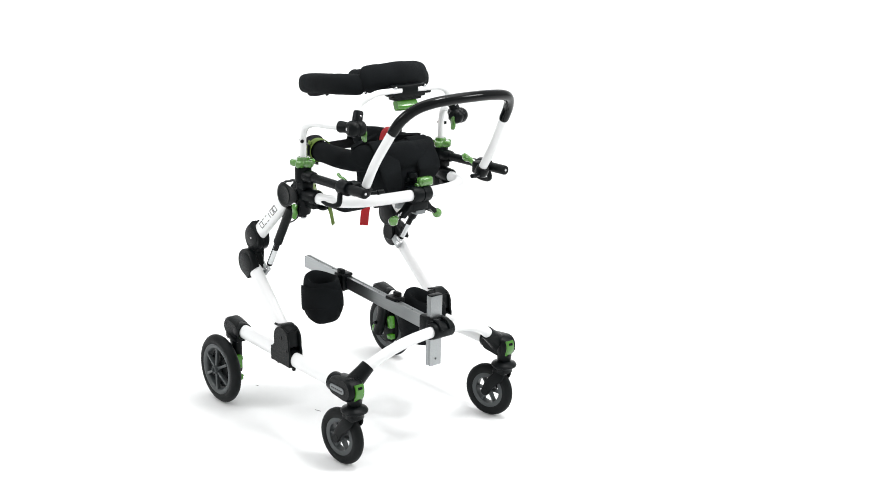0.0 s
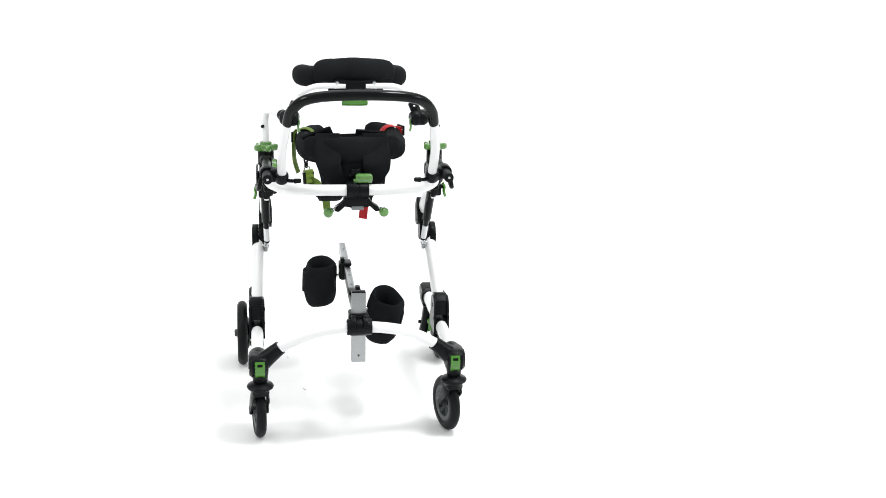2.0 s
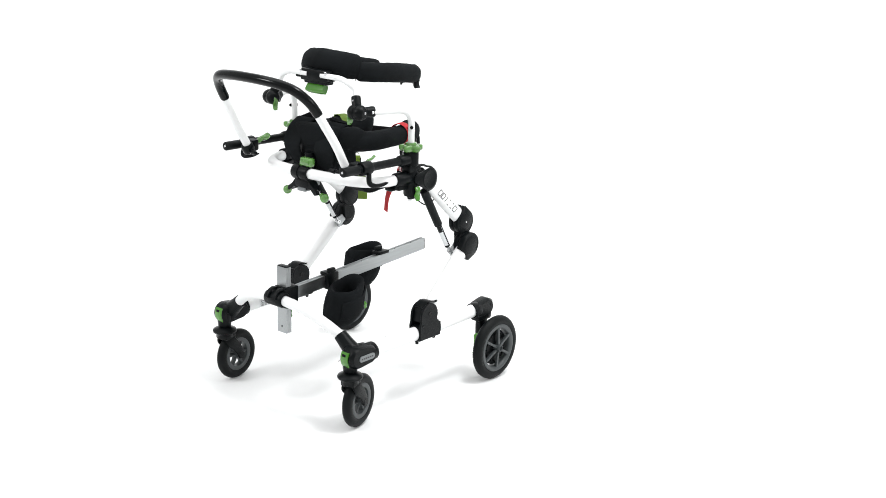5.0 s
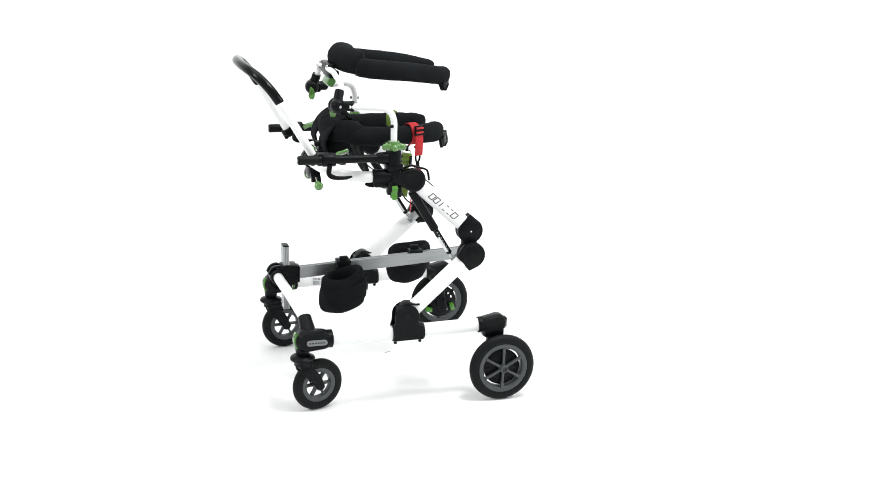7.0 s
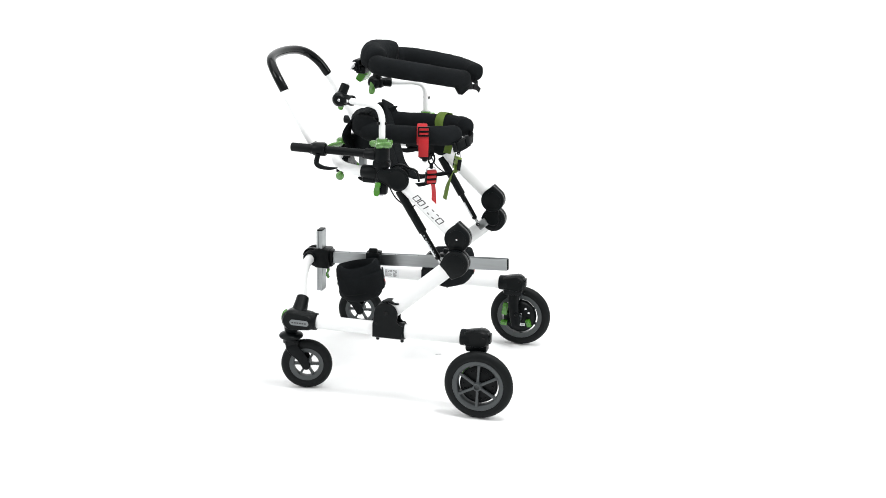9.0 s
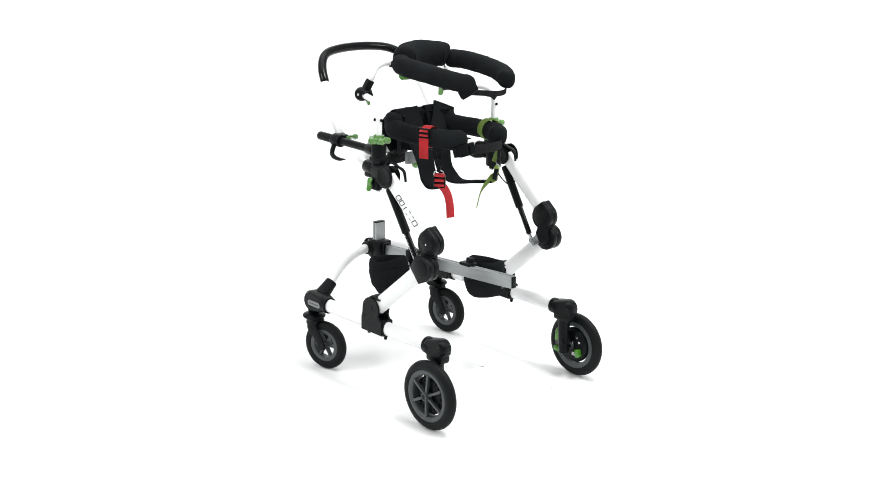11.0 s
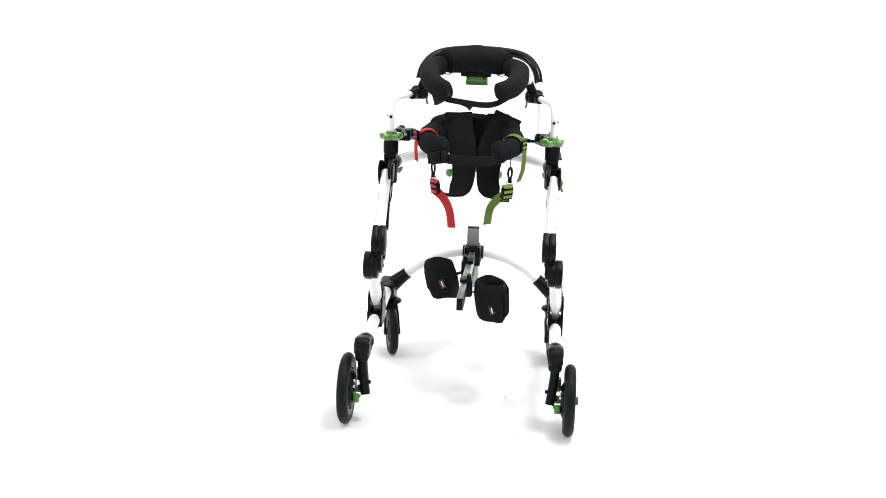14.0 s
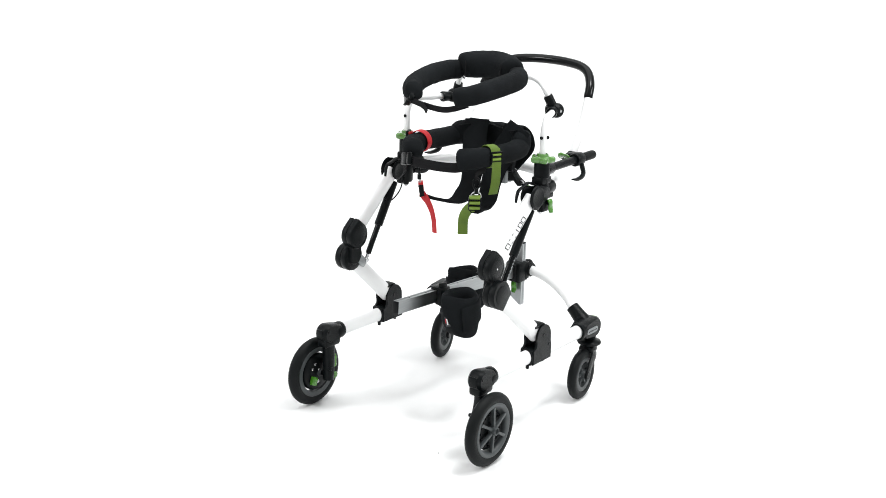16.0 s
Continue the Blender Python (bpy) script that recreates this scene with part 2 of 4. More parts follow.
def caster(s):
    P = both(s)
    pin = P(0.2445, -0.309, 0.159)
    swing = radians(14 if s > 0 else 6)          # each castor has swung a little about its pin
    hub = pin + V(0, 0.043, -0.083)
    # block at the end of the lower rail
    bm = B()
    slab(bm, pill((-0.256, 0.2085), (-0.301, 0.209), 0.0235, 0.0285), 0.046, Matrix.Translation(P(0.248, 0, 0)) @ SIDE, 0.007)
    lathe(bm, [(0.019, -0.005), (0.0238, -0.003), (0.0242, 0), (0.0242, 0.02), (0.022, 0.022)], along(P(0.249, -0.234, 0.2085), (0, -1, 0)), 24)
    lathe(bm, [(0.0, 0), (0.015, 0), (0.018, 0.004), (0.021, 0.03), (0.021, 0.045), (0, 0.045)], along(P(0.2445, -0.309, 0.168), (0, 0, 1)), 24)
    block = part("caster_block", bm, PLASTIC, walker, "black plastic corner block joining rail, arch and castor")
    bm = B()
    a, b = P(0.24, -0.29, 0.214), P(0.193, -0.293, 0.2535)
    sweep(bm, [a, a.lerp(b, 0.45), a.lerp(b, 0.8), b], [0.024, 0.0205, 0.0185, 0.0178], None, 20)
    part("socket", bm, PLASTIC, block)
    bm = B()
    slab(bm, pill((-0.255, 0.207), (-0.295, 0.207), 0.0078, 0.0078), 0.003, Matrix.Translation(P(0.2718, 0, 0)) @ SIDE, 0.0006)
    plate = part("badge", bm, SILVER, block, "silver badge with small unreadable marks")
    for k in range(6):
        bm = B()
        slab(bm, pill((-0.256 - 0.0074 * k, 0.207), (-0.258 - 0.0074 * k, 0.207), 0.0019, 0.0019, 5), 0.0008, Matrix.Translation(P(0.2737, 0, 0)) @ SIDE, 0.0002)
        part("badge_mark", bm, DARKMARK, plate)
    # green button at the nose
    nose = []
    for k in range(9):
        a = radians(-60 + 94 * k / 8)
        nose.append(P(0.2445, -0.300 - 0.0300 * math.cos(a), 0.210 + 0.0320 * math.sin(a)))
    bm = B()
    sweep(bm, nose, 0.0042, 0.0125, 12, up=(s, 0, 0), square=4)
    button = part("release_button", bm, GREEN, block, "bright green release button")
    # black strip on the button's surface, in place of the shade in its notch
    bm = B()
    sweep(bm, [p + V(0, -0.0032, 0.0015) for p in nose[6:8]], 0.0012, 0.007, 8, up=(s, 0, 0), square=4)
    part("button_notch_shade", bm, GLOSS, button)
    # swivel, fork and wheel
    base = Matrix.Translation(-pin)
    bm = B()
    lathe(bm, [(0, 0.012), (0.014, 0.012), (0.02, 0.008), (0.031, 0.004), (0.0335, 0), (0.0325, -0.004), (0.026, -0.007), (0.0225, -0.012), (0.0225, -0.02), (0, -0.02)], Matrix(), 36)
    top = part("caster", bm, PLASTIC, walker, "small black castor with grey spoked rim", Matrix.Translation(pin) @ Matrix.Rotation(swing, 4, "Z"))
    bm = B()
    for e in (-1, 1):
        line = curve([pin + V(e * 0.012, 0.004, -0.012), pin + V(e * 0.0195, 0.006, -0.032), hub + V(e * 0.0205, -0.014, 0.026), hub + V(e * 0.0205, 0, 0)], 5)
        sweep(bm, line, [0.0035 + 0.0] * len(line), [0.0195 - 0.0075 * i / (len(line) - 1) for i in range(len(line))], 12, up=(0, 0.9, 0.45), square=3)
        lathe(bm, [(0, -0.004), (0.0115, -0.004), (0.0125, 0), (0.0105, 0.004), (0, 0.004)], along(hub + V(e * 0.0205, 0, 0), (e, 0, 0)), 20)
    box(bm, pin + V(0, 0.004, -0.018), (0.042, 0.04, 0.018), 0.006)
    part("fork", bm, PLASTIC, top, "", base)
    out = base @ along(hub, (s, 0, 0))
    bm = B()
    lathe(bm, [(0.047, -0.010), (0.052, -0.0125), (0.063, -0.0125), (0.0685, -0.0085), (0.0715, -0.003), (0.0715, 0.003), (0.0685, 0.0085), (0.063, 0.0125), (0.052, 0.0125), (0.047, 0.010), (0.046, 0), (0.047, -0.010)], Matrix(), 48)
    part("tyre", bm, RUBBER, top, "", out)
    bm = B()
    lathe(bm, [(0.036, -0.0095), (0.046, -0.0112), (0.0485, -0.01), (0.0485, 0.01), (0.046, 0.0112), (0.036, 0.0095), (0.0345, 0), (0.036, -0.0095)], Matrix(), 44)
    lathe(bm, [(0, -0.015), (0.0115, -0.015), (0.0125, -0.012), (0.0125, 0.012), (0.0115, 0.015), (0, 0.015)], Matrix(), 20)
    part("rim", bm, RIM, top, "grey plastic rim", out)
    for k in range(6):
        a = 2 * math.pi * k / 6
        bm = B()
        c, n = math.cos(a), math.sin(a)
        sweep(bm, [(c * r, n * r, 0) for r in (0.01, 0.024, 0.0385)], [0.0038, 0.003, 0.0042], [0.008, 0.007, 0.0075], 8, up=(0, 0, 1), square=4)
        part("spoke", bm, RIM, top, "", out)


def frame_side(s):
    P = both(s)
    # lower rail
    bm = B()
    sweep(bm, [P(0.249, -0.255, 0.2085), P(0.249, -0.05, 0.2095), P(0.249, 0.195, 0.2125)], 0.0158, 0.0195, 20, up=(0, 0, 1))
    part("lower_rail", bm, WHITE, walker)
    # clamp on the rail: saddle, cheeks and screws
    bm = B()
    line = [P(0.249, -0.066, 0.2085), P(0.249, -0.058, 0.2087), P(0.249, 0.014, 0.2095), P(0.249, 0.022, 0.2097)]
    sweep(bm, line, [0.0185, 0.0205, 0.0205, 0.0185], [0.0215, 0.0235, 0.0235, 0.0215], 22, up=(0, 0, 1), square=2.6)
    joint = part("rail_clamp", bm, PLASTIC, walker, "black plastic clamp hinge on the lower rail")
    for e in (-1, 1):
        bm = B()
        slab(bm, [(-0.064, 0.2), (0.02, 0.2), (0.02, 0.238), (0.010, 0.2405), (0.0055, 0.247)] + [(-0.0265 + 0.0335 * math.cos(w), 0.2665 + 0.0335 * math.sin(w)) for w in [radians(-22 + 17 * k) for k in range(13)]] + [(-0.0605, 0.25), (-0.0625, 0.243), (-0.064, 0.238)], 0.006, Matrix.Translation(P(0.249 + e * 0.0178, -0.002, -0.009)) @ SIDE, 0.0018)
        cheek = part("cheek", bm, PLASTIC, joint)
        bm = B()
        lathe(bm, [(0.0045, 0.0015), (0.006, 0.0015), (0.006, -0.001), (0, -0.001), (0, 0.001), (0.0045, 0.001)], along(P(0.249 + e * 0.0204, -0.028, 0.262), (s * e, 0, 0)), 14)
        part("hinge_screw", bm, GLOSS, cheek)
        bm = B()
        rod(bm, P(0.249 + e * 0.0205, -0.054, 0.232), P(0.249 + e * 0.0222, -0.054, 0.232), 0.0035, seg=10)
        part("hinge_screw", bm, GLOSS, cheek)
    bm = B()
    sweep(bm, curve([P(0.249, -0.049, 0.277), P(0.249, -0.030, 0.293), P(0.249, -0.006, 0.289), P(0.249, 0.006, 0.2895)], 4), 0.003, 0.017, 10, up=(s, 0, 0), square=4)
    sweep(bm, [P(0.249, -0.050, 0.281), P(0.249, -0.054, 0.241)], 0.003, 0.017, 10, up=(s, 0, 0), square=4)
    part("hinge_cover", bm, PLASTIC, joint)
    for y in (-0.056, 0.013):
        bm = B()
        rod(bm, P(0.249, y, 0.190), P(0.249, y, 0.177), 0.0048, seg=12)
        part("clamp_screw", bm, GLOSS, joint)
    # lower leg tube
    bm = B()
    sweep(bm, [P(0.248, -0.018, 0.264), P(0.240, 0.145, 0.407)], 0.0158, 0.0222, 20)
    part("lower_leg_tube", bm, WHITE, walker)
    # knee: two offset discs, each with a seam between its halves
    for name, at, r, wide, corner in (("upper_knee", P(0.220, 0.154, 0.4765), 0.0345, 0.034, ((0.0, 1.3), (-0.72, 0.72))), ("lower_knee", P(0.239, 0.155, 0.4135), 0.0355, 0.036, ((-1.18, -0.12), (-0.22, -1.2)))):
        bm = B()
        first = math.atan2(corner[0][1], corner[0][0])
        last = math.atan2(corner[1][1], corner[1][0])
        span = (first - last) % (2 * math.pi) - (0.75 if name == "upper_knee" else 1.1)
        start = last + (0.08 if name == "upper_knee" else 0.55)
        rim = [(math.cos(start + span * k / 24), math.sin(start + span * k / 24)) for k in range(25)] + list(corner)
        rim = [(at.y + r * u, at.z + r * v) for u, v in rim]
        disc = [(at.y + r * math.cos(2 * math.pi * k / 32), at.z + r * math.sin(2 * math.pi * k / 32)) for k in range(32)]
        for e in (-1, 1):
            outline = disc if name == "lower_knee" and e != s else rim
            slab(bm, outline, wide / 2 - 0.0004, Matrix.Translation(V(at.x + e * wide / 4, 0, 0)) @ SIDE, 0.0018)
        knee = part(name, bm, PLASTIC, walker, "black plastic knee joint disc", sharp=55)
        for e in (-1, 1):
            bm = B()
            lathe(bm, [(0, 0), (r * 0.72, 0), (r * 0.72, 0.0016), (r * 0.66, 0.0024), (0, 0.0024)], along(at + V(e * (wide / 2 - 0.0012), 0, 0), (e, 0, 0)), 28)
            part("disc_cover", bm, PLASTIC, knee)
            if (name == "upper_knee") == (e == s):
                bm = B()
                lathe(bm, [(0, 0), (0.0026, 0), (0.0024, 0.0014), (0, 0.0016)], along(at + V(e * (wide / 2 + 0.001), 0, 0), (e, 0, 0)), 12)
                part("screw", bm, CHROME, knee)
    bm = B()
    slab(bm, pill((0.150, 0.478), (0.155, 0.416), 0.019, 0.02), 0.026, Matrix.Translation(P(0.225, 0, 0)) @ SIDE, 0.003)
    part("knee_link", bm, PLASTIC, walker)
    # upper leg tube with a printed mark
    a, b = P(0.224, -0.006, 0.622), P(0.2215, 0.140, 0.492)
    bm = B()
    sweep(bm, [a, b], 0.0138, 0.0212, 22)
    tube = part("upper_leg_tube", bm, WHITE, walker, "white leg tube with a dark printed mark")
    way = (b - a).normalized()
    upw = V(s, 0, 0).cross(way).normalized() * s
    upw = upw if upw.z > 0 else -upw
    for k, (w, shape) in enumerate(((0.013, "frame"), (0.012, "frame"), (0.0, "bar"), (0.008, "rails"), (0.008, "rails"), (0.014, "frame"))):
        c = a + way * (0.066 + 0.0168 * k)
        h = 0.0145
        x, y = w / 2, h / 2
        strokes = {"frame": [((-x, -y), (x, -y)), ((x, -y), (x, y)), ((x, y), (-x, y)), ((-x, y), (-x, -y))],
                   "rails": [((-x, -y), (x, -y)), ((-x, y), (x, y))], "bar": [((0, -y), (0, y))]}[shape]
        bm = B()
        # strokes lie on the round of the tube
        for (u0, v0), (u1, v1) in strokes:
            line = []
            for q in range(6):
                f = q / 5
                u, v = u0 + (u1 - u0) * f, v0 + (v1 - v0) * f
                ang = v / 0.0195
                line.append(c + way * (u + v * 0.3) + upw * 0.0212 * math.sin(ang) + V(s * 0.0138 * math.cos(ang), 0, 0))
            sweep(bm, line, 0.0013, 0.0005, 6, up=(s, 0, 0))
        part("printed_mark", bm, DARKMARK, tube)
    # hip disc at the column
    hip = P(0.2315, -0.010, 0.626)
    bm = B()
    for e in (-1, 1):
        slab(bm, pill((hip.y, hip.z), (-0.05, 0.632), 0.0325 if e > 0 else 0.026, 0.017 if e > 0 else 0.012, 14), 0.0045, Matrix.Translation(P(0.224 + e * 0.0166, 0, 0)) @ SIDE, 0.002)
    box(bm, P(0.224, -0.047, 0.63), (0.033, 0.016, 0.034), 0.004)
    joint = part("hip_joint", bm, PLASTIC, walker, "black plastic hip joint disc", sharp=55)
    for e in (-1, 1):
        bm = B()
        r = 0.027 if e == s else 0.021
        lathe(bm, [(0, 0), (r, 0), (r, 0.0012), (r - 0.002, 0.002), (r - 0.004, 0.0014), (0, 0.0014)], along(V(s * 0.224, hip.y, hip.z) + V(e * 0.0182, 0, 0), (e, 0, 0)), 30)
        part("disc_cover", bm, PLASTIC, joint)
    # brake cable looping from the column into the leg tube
    bm = B()
    sweep(bm, curve([P(0.213, -0.042, 0.602), P(0.210, -0.022, 0.568), P(0.211, 0.010, 0.547), P(0.216, 0.030, 0.552), P(0.220, 0.040, 0.564)], 5), 0.0019, None, 8)
    part("brake_cable", bm, PLASTIC, walker, "thin black brake cable")
    # gas spring
    a, b = P(0.222, -0.010, 0.592), P(0.217, 0.111, 0.398)
    bm = B()
    rod(bm, a, a.lerp(b, 0.56), 0.0115, seg=18)
    spring = part("leg_strut", bm, PLASTIC, walker, "black telescopic strut with a silver end")
    bm = B()
    rod(bm, a.lerp(b, 0.54), a.lerp(b, 0.92), 0.0078, seg=16)
    part("inner_tube", bm, GLOSS, spring)
    for k in range(7):
        bm = B()
        c = a.lerp(b, 0.6 + 0.042 * k)
        lathe(bm, [(0, 0.0004), (0.0024, 0.0004), (0.0024, 0), (0, 0)], along(c + V(s * 0.0078, 0, 0), (s, 0, 0)), 10)
        part("index_hole", bm, SILVER, spring)
    bm = B()
    d = (b - a).normalized()
    q = V(1, 0, 0).cross(d).normalized()
    q = q if q.y < 0 else -q
    for k in range(8):
        u, v = radians(-80 + 20 * k), radians(-60 + 20 * k)
        e, f = a.lerp(b, 0.66), a.lerp(b, 0.88)
        o = [q * 0.0081 * math.cos(w) + V(0.0081 * math.sin(w), 0, 0) for w in (u, v)]
        bm.faces.new([bm.verts.new(p) for p in (e + o[0], e + o[1], f + o[1], f + o[0])])
    bmesh.ops.remove_doubles(bm, verts=bm.verts, dist=0.00001)
    part("sticker", bm, PALE, spring, "pale sticker with unreadable print")
    bm = B()
    rod(bm, a.lerp(b, 0.92), b, 0.0048, seg=12)
    lathe(bm, [(0, -0.006), (0.006, -0.006), (0.0065, 0.006), (0, 0.006)], along(b, (s, 0, 0)), 14)
    rod(bm, b + V(-s * 0.006, 0, 0), b + V(s * 0.015, 0.006, 0.002), 0.0035, seg=10)
    part("rod_end", bm, CHROME, spring, "chrome rod end")
    bm = B()
    box(bm, P(0.2205, 0.1235, 0.3985), (0.011, 0.034, 0.024), 0.003, pose(0, 0, 0, 41))
    part("strut_bracket", bm, ALU, walker, "small steel bracket between strut and leg tube")
    # column below the knob
    bm = B()
    lathe(bm, [(0, 0), (0.0075, 0), (0.0085, 0.008), (0.0165, 0.009), (0.0185, 0.014), (0.019, 0.07), (0.0175, 0.074), (0.0175, 0.088), (0.0205, 0.091), (0.0205, 0.124), (0.0185, 0.128), (0, 0.128)], along(P(0.2185, -0.0595, 0.577), (0, 0, 1)), 26)
    column = part("column", bm, PLASTIC, walker, "black plastic upright column")
    bm = B()
    box(bm, P(0.2185, -0.059, 0.66), (0.034, 0.044, 0.02), 0.005)
    part("column_collar", bm, PLASTIC, column)
    bm = B()
    box(bm, P(0.229, -0.055, 0.595), (0.02, 0.03, 0.03), 0.005)
    part("lever_mount", bm, PLASTIC, column)
    bm = B()
    rod(bm, P(0.2185, -0.0595, 0.572), P(0.2185, -0.0595, 0.580), 0.0062, seg=12)
    part("column_bolt", bm, CHROME, column)
    # green clamp lever on the column
    bm = B()
    sweep(bm, curve([P(0.243, -0.062, 0.613), P(0.2475, -0.062, 0.604), P(0.246, -0.064, 0.592), P(0.25, -0.064, 0.578)], 5), [0.0075, 0.008, 0.0085, 0.0085, 0.008, 0.0075, 0.007, 0.0075, 0.008, 0.0085, 0.0088, 0.0088, 0.0085, 0.008, 0.0065, 0.004], 0.0036, 10, up=(s, 0, 0), square=3)
    part("clamp_lever", bm, GREEN, column, "green plastic clamp lever")
    bm = B()
    rod(bm, P(0.23, -0.06, 0.604), P(0.246, -0.06, 0.604), 0.006, seg=14)
    part("lever_pivot", bm, PLASTIC, column)
    # curved cover between the hip's cheeks, ending in a spur
    bm = B()
    arc = [P(0.211, hip.y + 0.033 * math.cos(w), hip.z + 0.033 * math.sin(w)) for w in [radians(130 - 15 * k) for k in range(6)]]
    sweep(bm, curve(arc + [P(0.211, 0.034, 0.645), P(0.210, 0.041, 0.617)], 3), 0.0026, [0.006] * 9 + [0.006, 0.006, 0.006, 0.0058, 0.0056, 0.0054, 0.0052, 0.005, 0.0048, 0.0046, 0.0042, 0.0036, 0.003], 10, up=(s, 0, 0), square=4)
    part("hip_cover", bm, PLASTIC, joint)
    # star knob
    bm = B()
    star = []
    for k in range(60):
        a = 2 * math.pi * k / 60
        r = 0.0265 + 0.0065 * math.cos(5 * a + 0.6)
        star.append((r * math.cos(a), r * math.sin(a)))
    slab(bm, star, 0.016, Matrix.Translation(P(0.2185, -0.0595, 0.7135)), 0.004)
    knob = part("star_knob", bm, CLEARGREEN, walker, "green five-lobed plastic star knob", sharp=60)
    bm = B()
    lathe(bm, [(0.0105, 0), (0.0155, 0), (0.0145, 0.007), (0.0105, 0.008)], along(P(0.2185, -0.0595, 0.7205), (0, 0, 1)), 24)
    part("knob_collar", bm, CLEARGREEN, knob)
    # bent white tube from the knob to the ball clamp
    bm = B()
    line = curve([P(0.2185, -0.0595, 0.70), P(0.2185, -0.0595, 0.745), P(0.2185, -0.0605, 0.782), P(0.2155, -0.071, 0.805), P(0.206, -0.094, 0.8135), P(0.192, -0.128, 0.8135), P(0.176, -0.166, 0.8135)], 7)
    sweep(bm, line, 0.0085, None, 16)
    tube = part("support_tube", bm, WHITE, walker, "bent white support tube")
    bm = B()
    lathe(bm, [(0, 0), (0.0042, 0), (0.0042, 0.003), (0, 0.0045)], along(P(0.2185, -0.0515, 0.768), (0, 1, 0)), 12)
    lathe(bm, [(0, 0), (0.0045, 0), (0.0045, 0.004), (0.003, 0.006), (0, 0.006)], along(P(0.2245, -0.0655, 0.768), (s * 0.7, -0.7, 0)), 12)
    part("tube_button", bm, GLOSS, tube)
    # ball clamp with two sleeves and a green lever
    c = P(0.1615 if s < 0 else 0.157, -0.197, 0.8135)
    bm = B()
    lathe(bm, [(0, -0.023), (0.012, -0.023), (0.0165, -0.019), (0.0195, -0.0125), (0.0195, -0.003), (0.0185, -0.0015), (0.0195, 0), (0.0195, 0.0125), (0.0165, 0.019), (0.012, 0.023), (0, 0.023)], along(c, (s, 0.2, 0)), 28)
    box(bm, c + P(0, 0.012, -0.002), (0.03, 0.024, 0.027), 0.006)
    ball = part("swivel_clamp", bm, PLASTIC, walker, "black swivel clamp with a green lever")
    d = P(0.018, 0.044, 0.0).normalized()
    bm = B()
    lathe(bm, [(0.0095, 0.046), (0.0135, 0.046), (0.0145, 0.042), (0.0135, 0.034), (0.0125, 0.014), (0, 0.01)], along(c, d), 20)
    part("tube_sleeve", bm, PLASTIC, ball)
    e = P(-0.0155, 0.011, 0.037).normalized()
    bm = B()
    lathe(bm, [(0, 0.01), (0.0125, 0.012), (0.0125, 0.037), (0.0115, 0.042), (0.0072, 0.042)], along(c, e), 20)
    part("rod_sleeve", bm, PLASTIC, ball)
    bm = B()
    rod(bm, c + e * 0.032 + V(0, -0.013, 0), c + e * 0.032 + V(0, -0.0105, 0), 0.003, seg=10)
    part("screw", bm, CHROME, ball)
    bm = B()
    rod(bm, c + P(0.022, 0.0045, 0), c + P(0.0245, 0.005, 0), 0.0038, seg=10)
    part("screw", bm, CHROME, ball)
    bm = B()
    f = c + P(-0.019, -0.003, 0.001)
    sweep(bm, curve([f, f + P(-0.003, -0.001, -0.010), f + P(-0.001, -0.002, -0.022), f + P(-0.004, -0.003, -0.034)], 4), [0.0078] * 5 + [0.0085, 0.009, 0.0095, 0.0095, 0.009, 0.0085, 0.007, 0.005], 0.003, 10, up=(-s, 0.1, 0), square=3)
    part("lever", bm, CLEARGREEN, ball, "green plastic lever")
    # thin rod from the clamp to the chest bracket
    bm = B()
    sweep(bm, curve([c + e * 0.03, c + e * 0.058, P(0.118, -0.1895, 0.882), P(0.092, -0.192, 0.8905), P(0.06, -0.193, 0.8915), P(0.025, -0.192, 0.8915)], 6), 0.0074, None, 14)
    part("chest_rod", bm, WHITE, walker, "thin white curved rod")
    # forward arm: tube, grip end, handle clamp, lever
    bm = B()
    rod(bm, P(0.2185, -0.06, 0.6835), P(0.2185, -0.284, 0.686), 0.0108, seg=20)
    lathe(bm, [(0.0108, 0), (0.0165, 0.002), (0.0145, 0.03), (0.0112, 0.034)], along(P(0.2185, -0.073, 0.6837), (0, -1, 0.01)), 20)
    arm = part("forearm_tube", bm, PLASTIC, walker, "black arm tube reaching forward from the column")
    bm = B()
    lathe(bm, [(0, 0), (0.0108, 0), (0.012, 0.002), (0.012, 0.05), (0.0114, 0.0535), (0.008, 0.055), (0, 0.055)], along(P(0.2185, -0.258, 0.6857), (0, -1, 0.01)), 22)
    part("end_grip", bm, RUBBER, arm)
    bm = B()
    lathe(bm, [(0, 0), (0.0035, 0), (0.003, 0.001), (0, 0.0012)], along(P(0.2185, -0.3128, 0.6868), (0, -1, 0)), 10)
    part("end_screw", bm, CHROME, arm)
    bm = B()
    lathe(bm, [(0.0108, -0.017), (0.0165, -0.017), (0.0178, -0.014), (0.0178, 0.014), (0.0165, 0.017), (0.0108, 0.017)], along(P(0.2185, -0.232, 0.6855), (0, 1, 0)), 24)
    box(bm, P(0.198, -0.242, 0.683), (0.03, 0.038, 0.032), 0.006)
    lathe(bm, [(0, -0.006), (0.015, -0.006), (0.017, -0.002), (0.0165, 0.014), (0.0145, 0.018), (0, 0.018)], along(P(0.184, -0.260, 0.676), P(-0.002, -0.08, 0.135)), 22)
    clamp = part("handle_clamp", bm, PLASTIC, walker, "black handle clamp with levers")
    bm = B()
    rod(bm, P(0.184, -0.262, 0.674), P(0.155, -0.272, 0.673), 0.0055, 0.0045, seg=12)
    rod(bm, P(0.155, -0.272, 0.673), P(0.138, -0.276, 0.675), 0.0065, 0.0055, seg=12)
